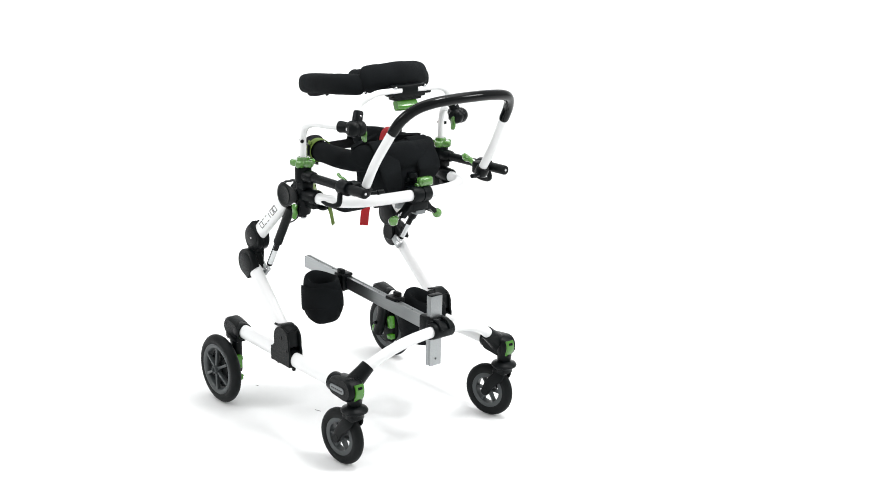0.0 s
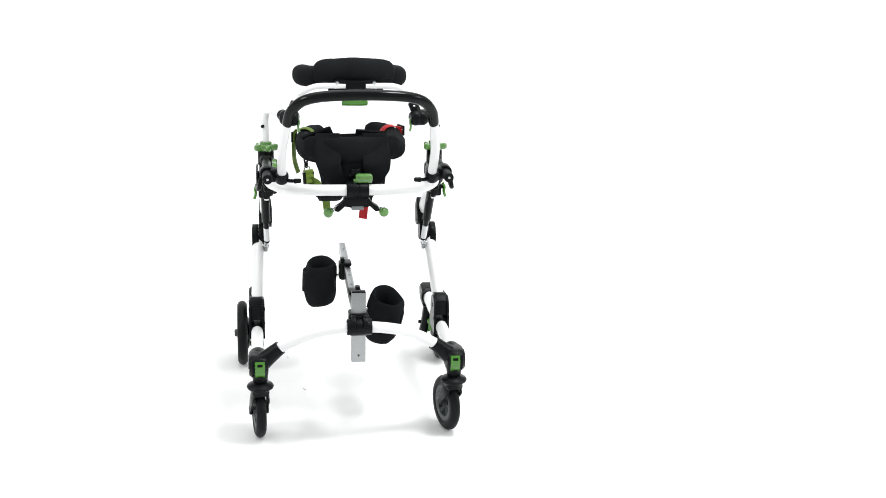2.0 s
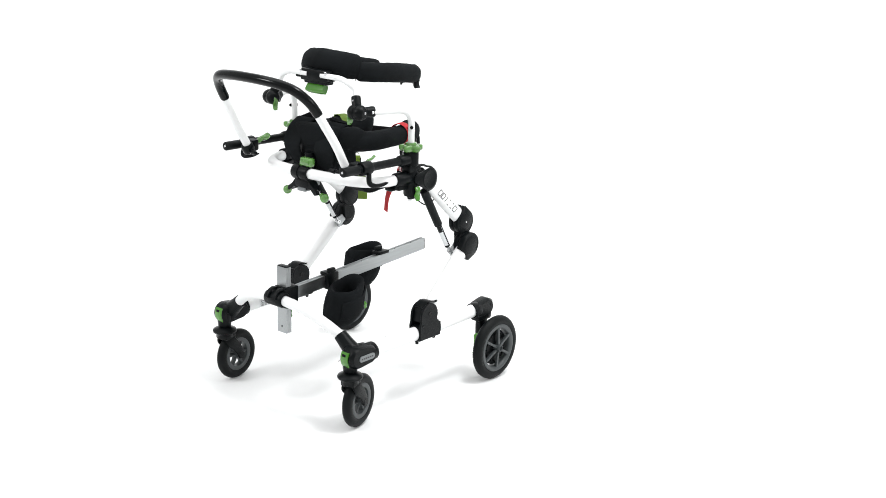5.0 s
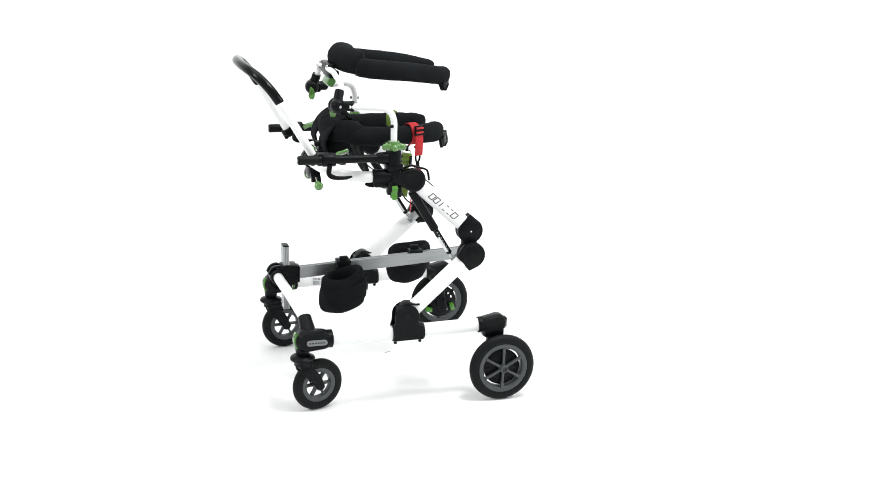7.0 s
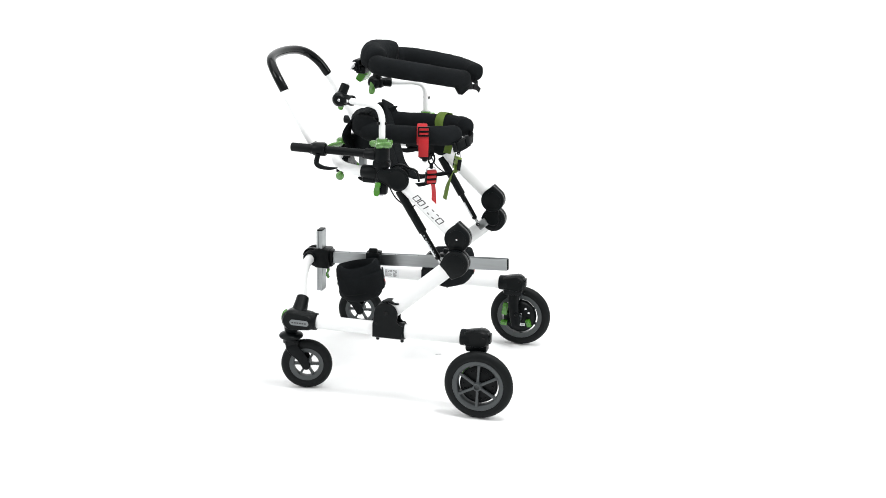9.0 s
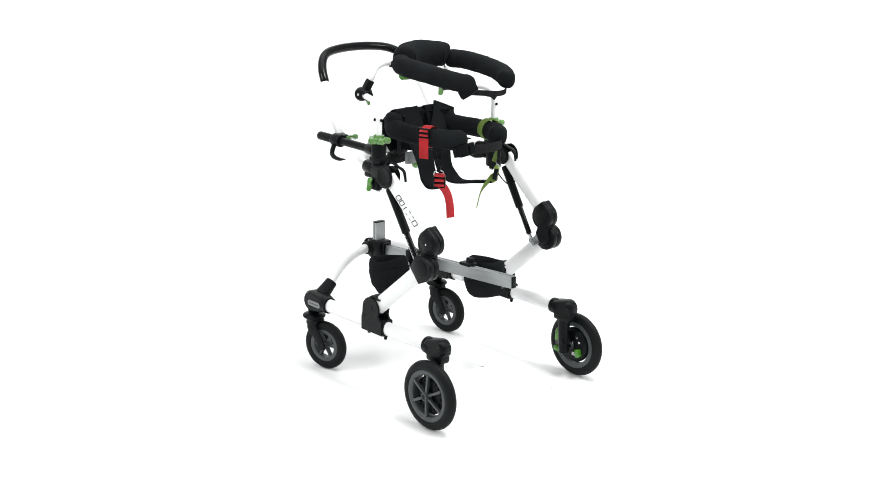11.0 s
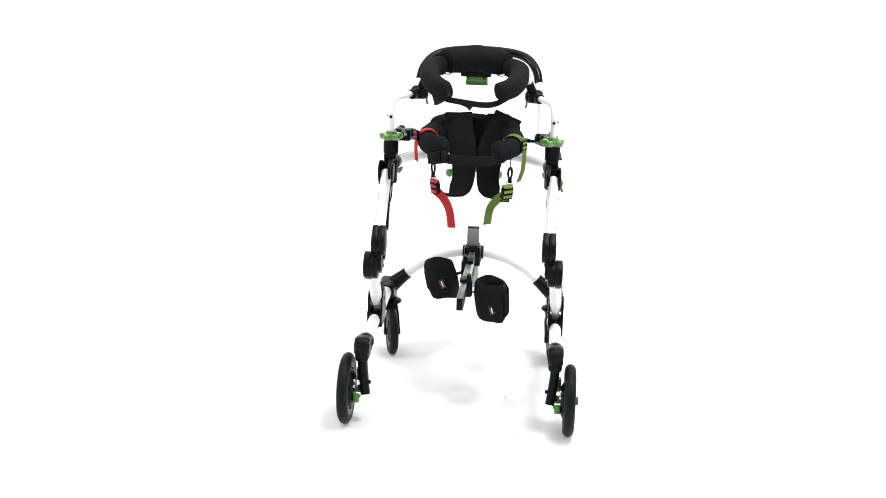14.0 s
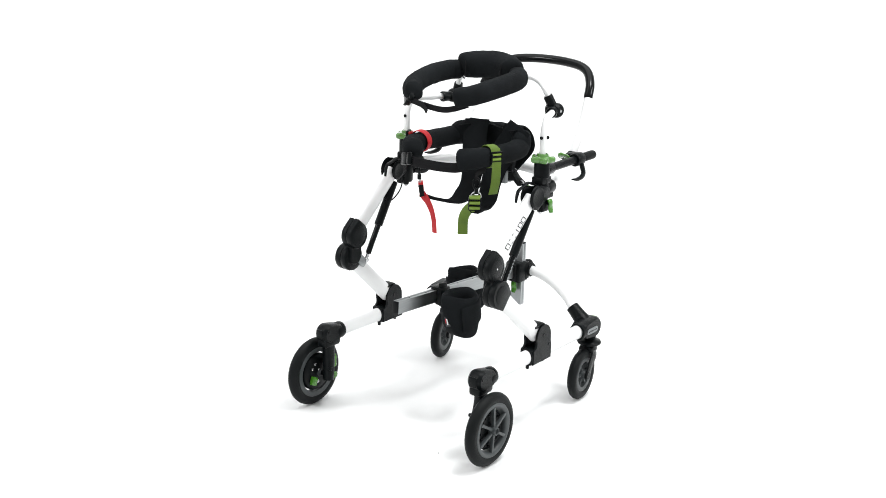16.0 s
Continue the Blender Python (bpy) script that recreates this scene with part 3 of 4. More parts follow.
    part("clamp_pin", bm, PLASTIC, clamp)
    bm = B()
    sweep(bm, curve([P(0.232, -0.232, 0.674), P(0.237, -0.235, 0.652), P(0.240, -0.222, 0.643), P(0.242, -0.196, 0.641), P(0.242, -0.176, 0.644)], 5), [0.0065] * 10 + [0.006, 0.0055, 0.005, 0.0048, 0.0046, 0.0044, 0.004, 0.0036, 0.003, 0.0025, 0.0016], 0.0055, 12, up=(s, 0, 0), square=3)
    part("brake_handle", bm, PLASTIC, clamp, "curved black brake lever")
    bm = B()
    f = P(0.202, -0.214, 0.688)
    sweep(bm, curve([f, f + P(-0.004, 0.012, 0.008), f + P(-0.005, 0.026, 0.010), f + P(-0.004, 0.038, 0.017)], 4), [0.006, 0.007, 0.0072, 0.0072, 0.0072, 0.0078, 0.0084, 0.009, 0.0092, 0.0092, 0.0088, 0.0075, 0.005], 0.0038, 10, up=(-s * 0.6, -0.25, 0.75), square=3)
    part("quick_lever", bm, CLEARGREEN, clamp, "green quick-release lever")
    # sleeve from the column to the cross tube
    bm = B()
    lathe(bm, [(0, 0), (0.0165, 0), (0.0195, 0.004), (0.0185, 0.05), (0.0165, 0.053), (0.0125, 0.053)], along(P(0.2175, -0.062, 0.634), P(-0.006, -0.055, 0.0)), 22)
    box(bm, P(0.215, -0.092, 0.615), (0.022, 0.04, 0.018), 0.005)
    part("tube_socket", bm, PLASTIC, walker)
    bm = B()
    sweep(bm, curve([P(0.206, -0.078, 0.616), P(0.202, -0.098, 0.611), P(0.199, -0.116, 0.609), P(0.197, -0.13, 0.612)], 5), [0.0075] * 9 + [0.007, 0.0065, 0.006, 0.0055, 0.005, 0.004, 0.003], 0.0045, 10, up=(s, 0, 0.2), square=3)
    part("socket_lever", bm, PLASTIC, walker, "flat black lever under the tube socket")


for s in (1, -1):
    frame_side(s)
    rear_wheel(s)
    caster(s)


def front_frame():
    # arch between the castor blocks
    half = [V(0.196, -0.2945, 0.2515), V(0.16, -0.308, 0.276), V(0.112, -0.321, 0.2985), V(0.058, -0.331, 0.312), V(0, -0.334, 0.3165)]
    line = curve(half + [V(-p.x, p.y, p.z) for p in half[-2::-1]], 6)
    bm = B()
    sweep(bm, line, 0.0138, None, 18)
    part("front_arch", bm, WHITE, walker, "white arched front tube")
    bm = B()
    lathe(bm, [(0.0138, -0.031), (0.0185, -0.031), (0.0205, -0.028), (0.0205, 0.028), (0.0185, 0.031), (0.0138, 0.031)], along(V(0, -0.334, 0.3165), (1, 0, 0)), 28)
    box(bm, V(0, -0.318, 0.3165), (0.052, 0.022, 0.05), 0.005)
    clamp = part("centre_clamp", bm, PLASTIC, walker, "black plastic clamp at the middle of the arch")
    bm = B()
    box(bm, V(0, -0.3, 0.3165), (0.048, 0.046, 0.058), 0.005)
    box(bm, V(0, -0.282, 0.3165), (0.03, 0.026, 0.05), 0.005)
    part("bar_bracket", bm, PLASTIC, clamp)
    for x in (-0.014, 0.014):
        bm = B()
        sweep(bm, curve([V(x, -0.318, 0.338), V(x, -0.333, 0.343), V(x, -0.348, 0.337), V(x, -0.357, 0.322)], 4), 0.0035, 0.006, 8, up=(1, 0, 0), square=3)
        part("clamp_rib", bm, PLASTIC, clamp)
    bm = B()
    sweep(bm, curve([V(0, -0.291, 0.289), V(0, -0.286, 0.278), V(0, -0.290, 0.266), V(0, -0.285, 0.254)], 4), [0.008] * 10 + [0.0075, 0.0065, 0.005], 0.003, 10, up=(0, 1, 0), square=3)
    part("clamp_lever", bm, GREEN, clamp, "green plastic lever")
    # upright aluminium post with grooved sides
    bm = B()
    z0, z1 = 0.2165, 0.3985
    out = [(-0.0175, -0.0085), (0.0175, -0.0085), (0.0175, -0.003), (0.0155, -0.0015), (0.0155, 0.0015), (0.0175, 0.003), (0.0175, 0.0085), (-0.0175, 0.0085), (-0.0175, 0.003), (-0.0155, 0.0015), (-0.0155, -0.0015), (-0.0175, -0.003)]
    slab(bm, out, z1 - z0, Matrix.Translation(V(0, -0.308, (z0 + z1) / 2)), 0.0006)
    post = part("upright_post", bm, ALU, walker, "upright brushed aluminium post", sharp=30)
    bm = B()
    box(bm, V(0, -0.308, z1 + 0.001), (0.034, 0.016, 0.004), 0.001)
    part("end_cap", bm, PLASTIC, post)
    # a dark disc on the face paints the shade inside the post's hole
    bm = B()
    lathe(bm, [(0, 0), (0.0028, 0), (0.0028, 0.0006), (0, 0.0006)], along(V(0, -0.3165, 0.234), (0, -1, 0)), 10)
    part("post_hole_shade", bm, DARKMARK, post)
    # aluminium bar running back
    a, b = V(0, -0.285, 0.318), V(0, 0.247, 0.3485)
    bm = B()
    out = [(-0.0085, -0.0165), (0.0085, -0.0165), (0.0085, 0.0165), (0.004, 0.0165), (0.0035, 0.015), (-0.0035, 0.015), (-0.004, 0.0165), (-0.0085, 0.0165)]
    d = (b - a).normalized()
    tilt = Matrix.Translation((a + b) / 2) @ Matrix(((1, 0, 0, 0), (0, -d.z, d.y, 0), (0, d.y, d.z, 0), (0, 0, 0, 1)))
    slab(bm, out, (b - a).length, tilt, 0.0006)
    bar = part("leg_spreader_bar", bm, ALU, walker, "brushed aluminium bar along the middle", sharp=30)
    bm = B()
    box(bm, b + d * 0.001, (0.0155, 0.004, 0.031), 0.001, pose(0, 0, 0, 3.2))
    part("end_cap", bm, PLASTIC, bar)
    # dark discs on the bar's top, painting the shade inside its holes
    for k in range(7):
        bm = B()
        c = a.lerp(b, 0.12 + 0.13 * k) + V(0, 0, 0.0153)
        rod(bm, c, c + V(0, 0, 0.0008), 0.002, seg=8, edge=0.0002)
        part("bar_hole_shade", bm, DARKMARK, bar)
    # sheet of small print wrapped on the inner side of the lower rail
    def on_rail(y, z, lift):
        w = math.asin(max(-1, min(1, (z - 0.209) / 0.0195)))
        return V(-0.249 + (0.0158 + lift) * math.cos(w), y, 0.209 + (0.0195 + lift) * math.sin(w))

    def patch(bm, y0, y1, z0, z1, lift, cuts):
        rows = [[bm.verts.new(on_rail(y, z0 + (z1 - z0) * k / cuts, d)) for y, d in ((y0, lift), (y1, lift), (y1, 0), (y0, 0))] for k in range(cuts + 1)]
        for p, q in zip(rows, rows[1:]):
            for k in range(4):
                bm.faces.new((p[k], p[(k + 1) % 4], q[(k + 1) % 4], q[k]))
        bm.faces.new(rows[0][::-1])
        bm.faces.new(rows[-1])

    bm = B()
    patch(bm, -0.188, -0.138, 0.197, 0.222, 0.0007, 8)
    sheet = part("information_label", bm, PALE, walker, "pale label with unreadable print")
    for k in range(5):
        bm = B()
        patch(bm, -0.183 + 0.0082 * k, -0.1775 + 0.0082 * k, 0.2135, 0.219, 0.0011, 2)
        part("print_bar", bm, DARKMARK, sheet)
        bm = B()
        patch(bm, -0.1818 + 0.0082 * k, -0.1787 + 0.0082 * k, 0.2148, 0.2177, 0.0015, 2)
        part("print_bar", bm, PALE, sheet)
    for r in range(4):
        bm = B()
        patch(bm, -0.183, -0.163 + 0.003 * (r % 2), 0.2095 - 0.0032 * r, 0.2105 - 0.0032 * r, 0.0011, 1)
        patch(bm, -0.157, -0.145 - 0.002 * (r % 2), 0.2095 - 0.0032 * r, 0.2105 - 0.0032 * r, 0.0011, 1)
        part("print_bar", bm, DARKMARK, sheet)


def cuff(at, clamp_y, s, lean, wide=0.041):
    """A rolled black leg cuff on a clamp that rides the middle bar."""
    zc = 0.318 + (clamp_y + 0.285) * 0.0573
    bm = B()
    box(bm, V(s * 0.012, clamp_y, zc), (0.02, 0.041, 0.046), 0.004)
    box(bm, V(0, clamp_y, zc + 0.02), (0.024, 0.04, 0.009), 0.002)
    box(bm, V(s * 0.012, clamp_y, zc + 0.004), (0.012, 0.024, 0.062), 0.003)
    c = part("cuff_clamp", bm, PLASTIC, walker, "black clamp on the aluminium bar")
    bm = B()
    rod(bm, V(s * 0.012, clamp_y, zc - 0.012), V(s * 0.045, at[1], at[2] + 0.012), 0.0045, seg=10)
    part("clamp_screw", bm, CHROME, c)
    bm = B()
    m = Matrix.Translation(at) @ pose(0, 0, 0, *lean)
    n, lay = 40, []
    for j, (zz, f, inn) in enumerate(((0.030, 0.58, 1), (0.043, 0.64, 1), (0.0505, 0.75, 0), (0.053, 0.84, 0), (0.0495, 0.92, 0), (0.040, 0.98, 0), (0.022, 1.03, 0), (0.004, 1.05, 0), (-0.016, 1.04, 0), (-0.032, 1.01, 0), (-0.044, 0.95, 0), (-0.051, 0.86, 0), (-0.0545, 0.74, 0), (-0.047, 0.64, 1), (0.0, 0.6, 1), (0.030, 0.58, 1))):
        ring = []
        if s < 0:
            f *= 1 - 0.12 * max(0, (-zz - 0.016) / 0.0375)
        for k in range(n):
            a = 2 * math.pi * k / n
            w = 1 + 0.045 * math.sin(2 * a + 1.2 * s + zz * 30) + 0.03 * math.sin(5 * a + zz * 60)
            z = zz * 1.05 + 0.008 * math.sin(a + 0.7) - 0.003 * math.cos(2 * a)
            ring.append(bm.verts.new(m @ V(wide * math.cos(a) * f * w, (0.065 if s > 0 else 0.06) * math.sin(a) * f * w, z)))
        lay.append(ring)
    for a, b in zip(lay, lay[1:]):
        for k in range(n):
            bm.faces.new((a[k], a[(k + 1) % n], b[(k + 1) % n], b[k]))
    bmesh.ops.remove_doubles(bm, verts=bm.verts, dist=0.0001)
    body = part("leg_cuff", bm, FABRIC, walker, "rolled black padded leg cuff", sharp=75)
    # overlapping closing flap
    bm = B()
    flap = []
    for k in range(13):
        a = radians(-50 + 150 * k / 12) if s > 0 else radians(130 + 150 * k / 12)
        flap.append(m @ V((wide + 0.0022) * math.cos(a), (0.067 if s > 0 else 0.062) * math.sin(a), 0.004 + 0.004 * math.sin(2 * a)))
    sweep(bm, flap, 0.0032, [0.026 + 0.0006 * (k if s > 0 else 12 - k) + 0.002 * math.sin(k) for k in range(13)], 12, up=m.to_3x3() @ V(0, 0, 1), square=4)
    part("closing_flap", bm, FABRIC, body)
    bm = B()
    box(bm, V(0, 0, 0), (0.013, 0.002, 0.026), 0.0006)
    part("cuff_tab", bm, DARKMARK, body, "small woven tab with a red line", m @ pose(0.004, 0.0715 if s > 0 else 0.065, 0.0, 4, 10, 0))
    bm = B()
    box(bm, V(0, 0.0012, 0), (0.003, 0.0012, 0.016), 0)
    part("tab_bar", bm, PALE, body, "", m @ pose(0.004, 0.0718 if s > 0 else 0.0653, 0.0, 4, 10, 0))
    bm = B()
    box(bm, V(0.004, 0.0012, 0.002), (0.0022, 0.0012, 0.012), 0)
    part("tab_bar", bm, REDPLASTIC, body, "", m @ pose(0.004, 0.0718 if s > 0 else 0.0653, 0.0, 4, 10, 0))


def push_handle():
    side = [V(0.183, -0.262, 0.683), V(0.184, -0.300, 0.748), V(0.176, -0.335, 0.806), V(0.1722, -0.350, 0.830)]
    black = [V(0.1725, -0.347, 0.826), V(0.164, -0.370, 0.859), V(0.142, -0.394, 0.886), V(0.108, -0.412, 0.900), V(0.056, -0.422, 0.906), V(0, -0.425, 0.9075)]
    for s in (1, -1):
        bm = B()
        sweep(bm, curve([V(s * p.x, p.y, p.z) for p in side], 6), 0.011, None, 18)
        part("handle_tube", bm, WHITE, walker, "white handle tube")
    line = curve(black + [V(-p.x, p.y, p.z) for p in black[-2::-1]], 7)
    n = len(line)
    bm = B()
    sweep(bm, line, [0.0112] + [0.0124] * (n - 2) + [0.0112], None, 22)
    part("handle_grip", bm, GLOSS, walker, "glossy black sleeve of the push handle")


def cross_tube():
    half = [V(0.2125, -0.104, 0.634), V(0.204, -0.137, 0.6335), V(0.176, -0.182, 0.634), V(0.125, -0.216, 0.637), V(0.062, -0.234, 0.640), V(0, -0.2385, 0.641)]
    line = curve(half + [V(-p.x, p.y, p.z) for p in half[-2::-1]], 6)
    bm = B()
    sweep(bm, line, 0.014, None, 18)
    part("cross_tube", bm, WHITE, walker, "white curved cross tube")
    bm = B()
    lathe(bm, [(0.014, -0.0275), (0.019, -0.0275), (0.0205, -0.025), (0.0205, -0.004), (0.0185, -0.0035), (0.0185, 0.0035), (0.0205, 0.004), (0.0205, 0.025), (0.019, 0.0275), (0.014, 0.0275)], along(V(0.002, -0.2385, 0.641), (1, 0, 0)), 24)
    box(bm, V(0.002, -0.226, 0.641), (0.054, 0.03, 0.036), 0.005)
    box(bm, V(0.002, -0.232, 0.615), (0.05, 0.026, 0.028), 0.005)
    clamp = part("pelvic_clamp", bm, PLASTIC, walker, "black clamp with green lever and two green ball levers")
    bm = B()
    box(bm, V(0.018, -0.238, 0.6705), (0.042, 0.02, 0.023), 0.006, seg=3)
    box(bm, V(0.018, -0.249, 0.6715), (0.03, 0.003, 0.011), 0.0014)
    rod(bm, V(-0.008, -0.236, 0.662), V(0.012, -0.236, 0.662), 0.007, seg=14)
    part("top_lever", bm, CLEARGREEN, clamp, "green plastic clamp lever")
    bm = B()
    lathe(bm, [(0, 0), (0.0125, 0), (0.0125, 0.01), (0.0115, 0.012), (0, 0.012)], along(V(0.0, -0.212, 0.678), (0, 0, 1)), 18)
    box(bm, V(0.0, -0.2, 0.672), (0.034, 0.03, 0.014), 0.003)
    part("slide_block", bm, PLASTIC, clamp)
    bm = B()
    out = [(-0.054, 0.588), (-0.046, 0.586), (-0.03, 0.600), (-0.012, 0.596), (0.016, 0.596), (0.034, 0.600), (0.049, 0.586), (0.057, 0.588), (0.055, 0.597), (0.04, 0.607), (0.025, 0.626), (-0.021, 0.626), (-0.037, 0.607), (-0.052, 0.597)]
    slab(bm, out, 0.026, Matrix.Translation(V(0, -0.230, 0)) @ Matrix(((1, 0, 0, 0), (0, 0, 1, 0), (0, 1, 0, 0), (0, 0, 0, 1))), 0.002)
    part("wing_bracket", bm, PLASTIC, clamp)
    bm = B()
    box(bm, V(0.002, -0.236, 0.596), (0.03, 0.02, 0.01), 0.002)
    part("wing_insert", bm, SILVER, clamp)
    for x in (-0.0695, 0.0695):
        e = math.copysign(1, x)
        bm = B()
        rod(bm, V(x - e * 0.026, -0.231, 0.6), V(x - e * 0.002, -0.2275, 0.582), 0.0032, seg=10)
        rod(bm, V(x - e * 0.024, -0.231, 0.598), V(x - e * 0.016, -0.23, 0.592), 0.0052, seg=12)
        part("ball_stem", bm, CHROME, clamp)
        bm = B()
        bmesh.ops.create_uvsphere(bm, u_segments=22, v_segments=14, radius=0.0122, matrix=Matrix.Translation(V(x, -0.227, 0.5805)))
        rod(bm, V(x - e * 0.012, -0.229, 0.590), V(x - e * 0.006, -0.228, 0.585), 0.0065, seg=12)
        part("ball_knob", bm, CLEARGREEN, clamp, "green plastic ball knob")
    # grey box behind the clamp
    bm = B()
    box(bm, V(-0.012, -0.186, 0.614), (0.034, 0.014, 0.034), 0.002)
    part("clamp_box", bm, SILVER, clamp)


def pad(name, ctrl, wide, high, parent, label, up=(0, 0, 1), seg=20, square=2.4, steps=6, wave=0.0012, ends=4):
    """A stuffed body along a line: blunt round ends, slight folds."""
    line = curve(ctrl, steps)
    n = len(line)
    ww, hh = [], []
    for i in range(n):
        e = min(i, n - 1 - i) / ends
        f = math.sqrt(max(1 - (1 - min(e, 1)) ** 2, 0.0)) * 0.985 + 0.015
        f *= 1 + 0.006 * math.sin(i * 1.7) * (1 if e > 1 else 0)
        w = wide if not isinstance(wide, (list, tuple)) else np.interp(i / (n - 1), np.linspace(0, 1, len(wide)), wide)
        h = high if not isinstance(high, (list, tuple)) else np.interp(i / (n - 1), np.linspace(0, 1, len(high)), high)
        ww.append(float(w) * f)
        hh.append(float(h) * f)
    bm = B()
    sweep(bm, line, ww, hh, seg, up=up, square=square)
    for v in bm.verts:
        q = noise.noise(v.co * 38) * wave + noise.noise(v.co * 90) * wave * 0.5
        v.co += Vector((v.co.x - 0, v.co.y, 0)).normalized() * q + V(0, 0, q)
    return part(name, bm, FABRIC, parent, label, sharp=80)


def strap(name, ctrl, half, mat, parent, label="", up=(0, 1, 0), thick=0.0011, steps=6):
    """A flat band; up: the way its broad face looks."""
    bm = B()
    sweep(bm, curve(ctrl, steps), half, thick, 8, up=up, square=5)
    return part(name, bm, mat, parent, label)


def band(name, ctrl, half, mat, parent, label, thick):
    """A flat band whose width lies across the walker."""
    bm = B()
    line = curve(ctrl, 6)
    if isinstance(half, tuple):
        half = [float(np.interp(i / (len(line) - 1), np.linspace(0, 1, len(half)), half)) for i in range(len(line))]
    sweep(bm, line, thick, half, 12, up=(1, 0, 0), square=5)
    return part(name, bm, mat, parent, label, sharp=70)


def chest_support():
    ring = pad("chest_support", [(-0.082, -0.110, 0.909), (-0.068, -0.127, 0.914), (-0.036, -0.144, 0.917), (0.001, -0.150, 0.919), (0.038, -0.144, 0.917), (0.070, -0.127, 0.914), (0.084, -0.110, 0.909)],
               [0.030, 0.033, 0.034, 0.033, 0.030], [0.031, 0.0345, 0.0355, 0.0345, 0.031], walker, "black padded chest ring with a closing belt", up=(0, 0.33, 0.944), square=2.3, ends=4)
    # stitched piping round the cushion's ends
    for x, y in ((-0.0745, -0.1195), (0.0765, -0.1195)):
        bm = B()
        nrm = V(math.copysign(0.72, x), 0.69, 0)
        rim = []
        for k in range(33):
            a = 2 * math.pi * k / 32
            c, n = math.cos(a), math.sin(a)
            c, n = math.copysign(abs(c) ** 0.85, c), math.copysign(abs(n) ** 0.85, n)
            rim.append(V(x, y, 0.909) + V(-nrm.y, nrm.x, 0) * 0.0305 * c + V(0, 0, 0.0308 * n))
        sweep(bm, rim, 0.0014, None, 6, up=nrm, cap=False)
        part("piping", bm, WEBBING, ring)
    for s, tip in ((1, (0.046, 0.119, 0.880)), (-1, (0.067, 0.121, 0.868))):
        P = both(s)
        arm = [(0.075, -0.122, 0.901), (0.104, -0.106, 0.901), (0.118, -0.07, 0.898), (0.119, -0.018, 0.893), (0.1115, 0.038, 0.886), (0.096, 0.084, 0.878), (0.075, 0.111, 0.873)]
        pad("arm_pad", [P(x - s * (0.001 + 0.035 * (y + 0.12)), y, z) for x, y, z in arm] + [P(*tip)],
            0.0245, [0.0255, 0.0255, 0.025, 0.0245, 0.0245], ring, "black tubular arm cushion")
    strap("belt", [(0.058, 0.126, 0.851), (0.02, 0.135, 0.847), (-0.035, 0.134, 0.841), (-0.068, 0.126, 0.844), (-0.096, 0.098, 0.855)], 0.0016, WEBBING, ring, "black belt", up=(0, 0, 1), thick=0.0075)
    bm = B()
    box(bm, V(0, 0, 0), (0.042, 0.016, 0.025), 0.004)
    box(bm, V(-0.022, 0, 0), (0.018, 0.012, 0.02), 0.003)
    for z in (-0.0115, 0.0115):
        box(bm, V(0.004, 0.006, z), (0.03, 0.008, 0.004), 0.0015)
    part("belt_buckle", bm, PLASTIC, ring, "black belt buckle", pose(0.072, 0.119, 0.853, 10, 30, -34))
    strap("belt_tail", [(0.022, 0.137, 0.847), (0.004, 0.143, 0.842), (-0.008, 0.148, 0.833)], 0.0012, WEBBING, ring, "", up=(0, 0, 1), thick=0.007)
    # bracket under the back pad
    bm = B()
    box(bm, V(0, -0.187, 0.889), (0.102, 0.02, 0.032), 0.005)
    box(bm, V(0, -0.178, 0.876), (0.084, 0.028, 0.02), 0.004)
    bracket = part("chest_bracket", bm, PLASTIC, walker, "black bracket holding the chest ring")
    for x in (-0.049, 0.049):
        bm = B()
        lathe(bm, [(0, 0), (0.0045, 0), (0.0045, 0.003), (0.003, 0.004), (0, 0.004)], along(V(x * 0.92, -0.197, 0.899), (0, -1, 0)), 12)
        part("bracket_screw", bm, CHROME, bracket)
        bm = B()
        box(bm, V(x * 1.2, -0.19, 0.888), (0.018, 0.016, 0.018), 0.004)
        part("rod_clip", bm, PLASTIC, bracket)
    bm = B()
    sweep(bm, [V(-0.032, -0.182, 0.855), V(-0.018, -0.184, 0.854), V(0.014, -0.184, 0.854), V(0.028, -0.182, 0.855)], 0.013, 0.01, 14, up=(0, -0.8, 0.5), square=3.5)
    box(bm, V(0, -0.172, 0.864), (0.038, 0.012, 0.012), 0.003)
    part("bracket_lever", bm, GREEN, bracket, "green release lever")


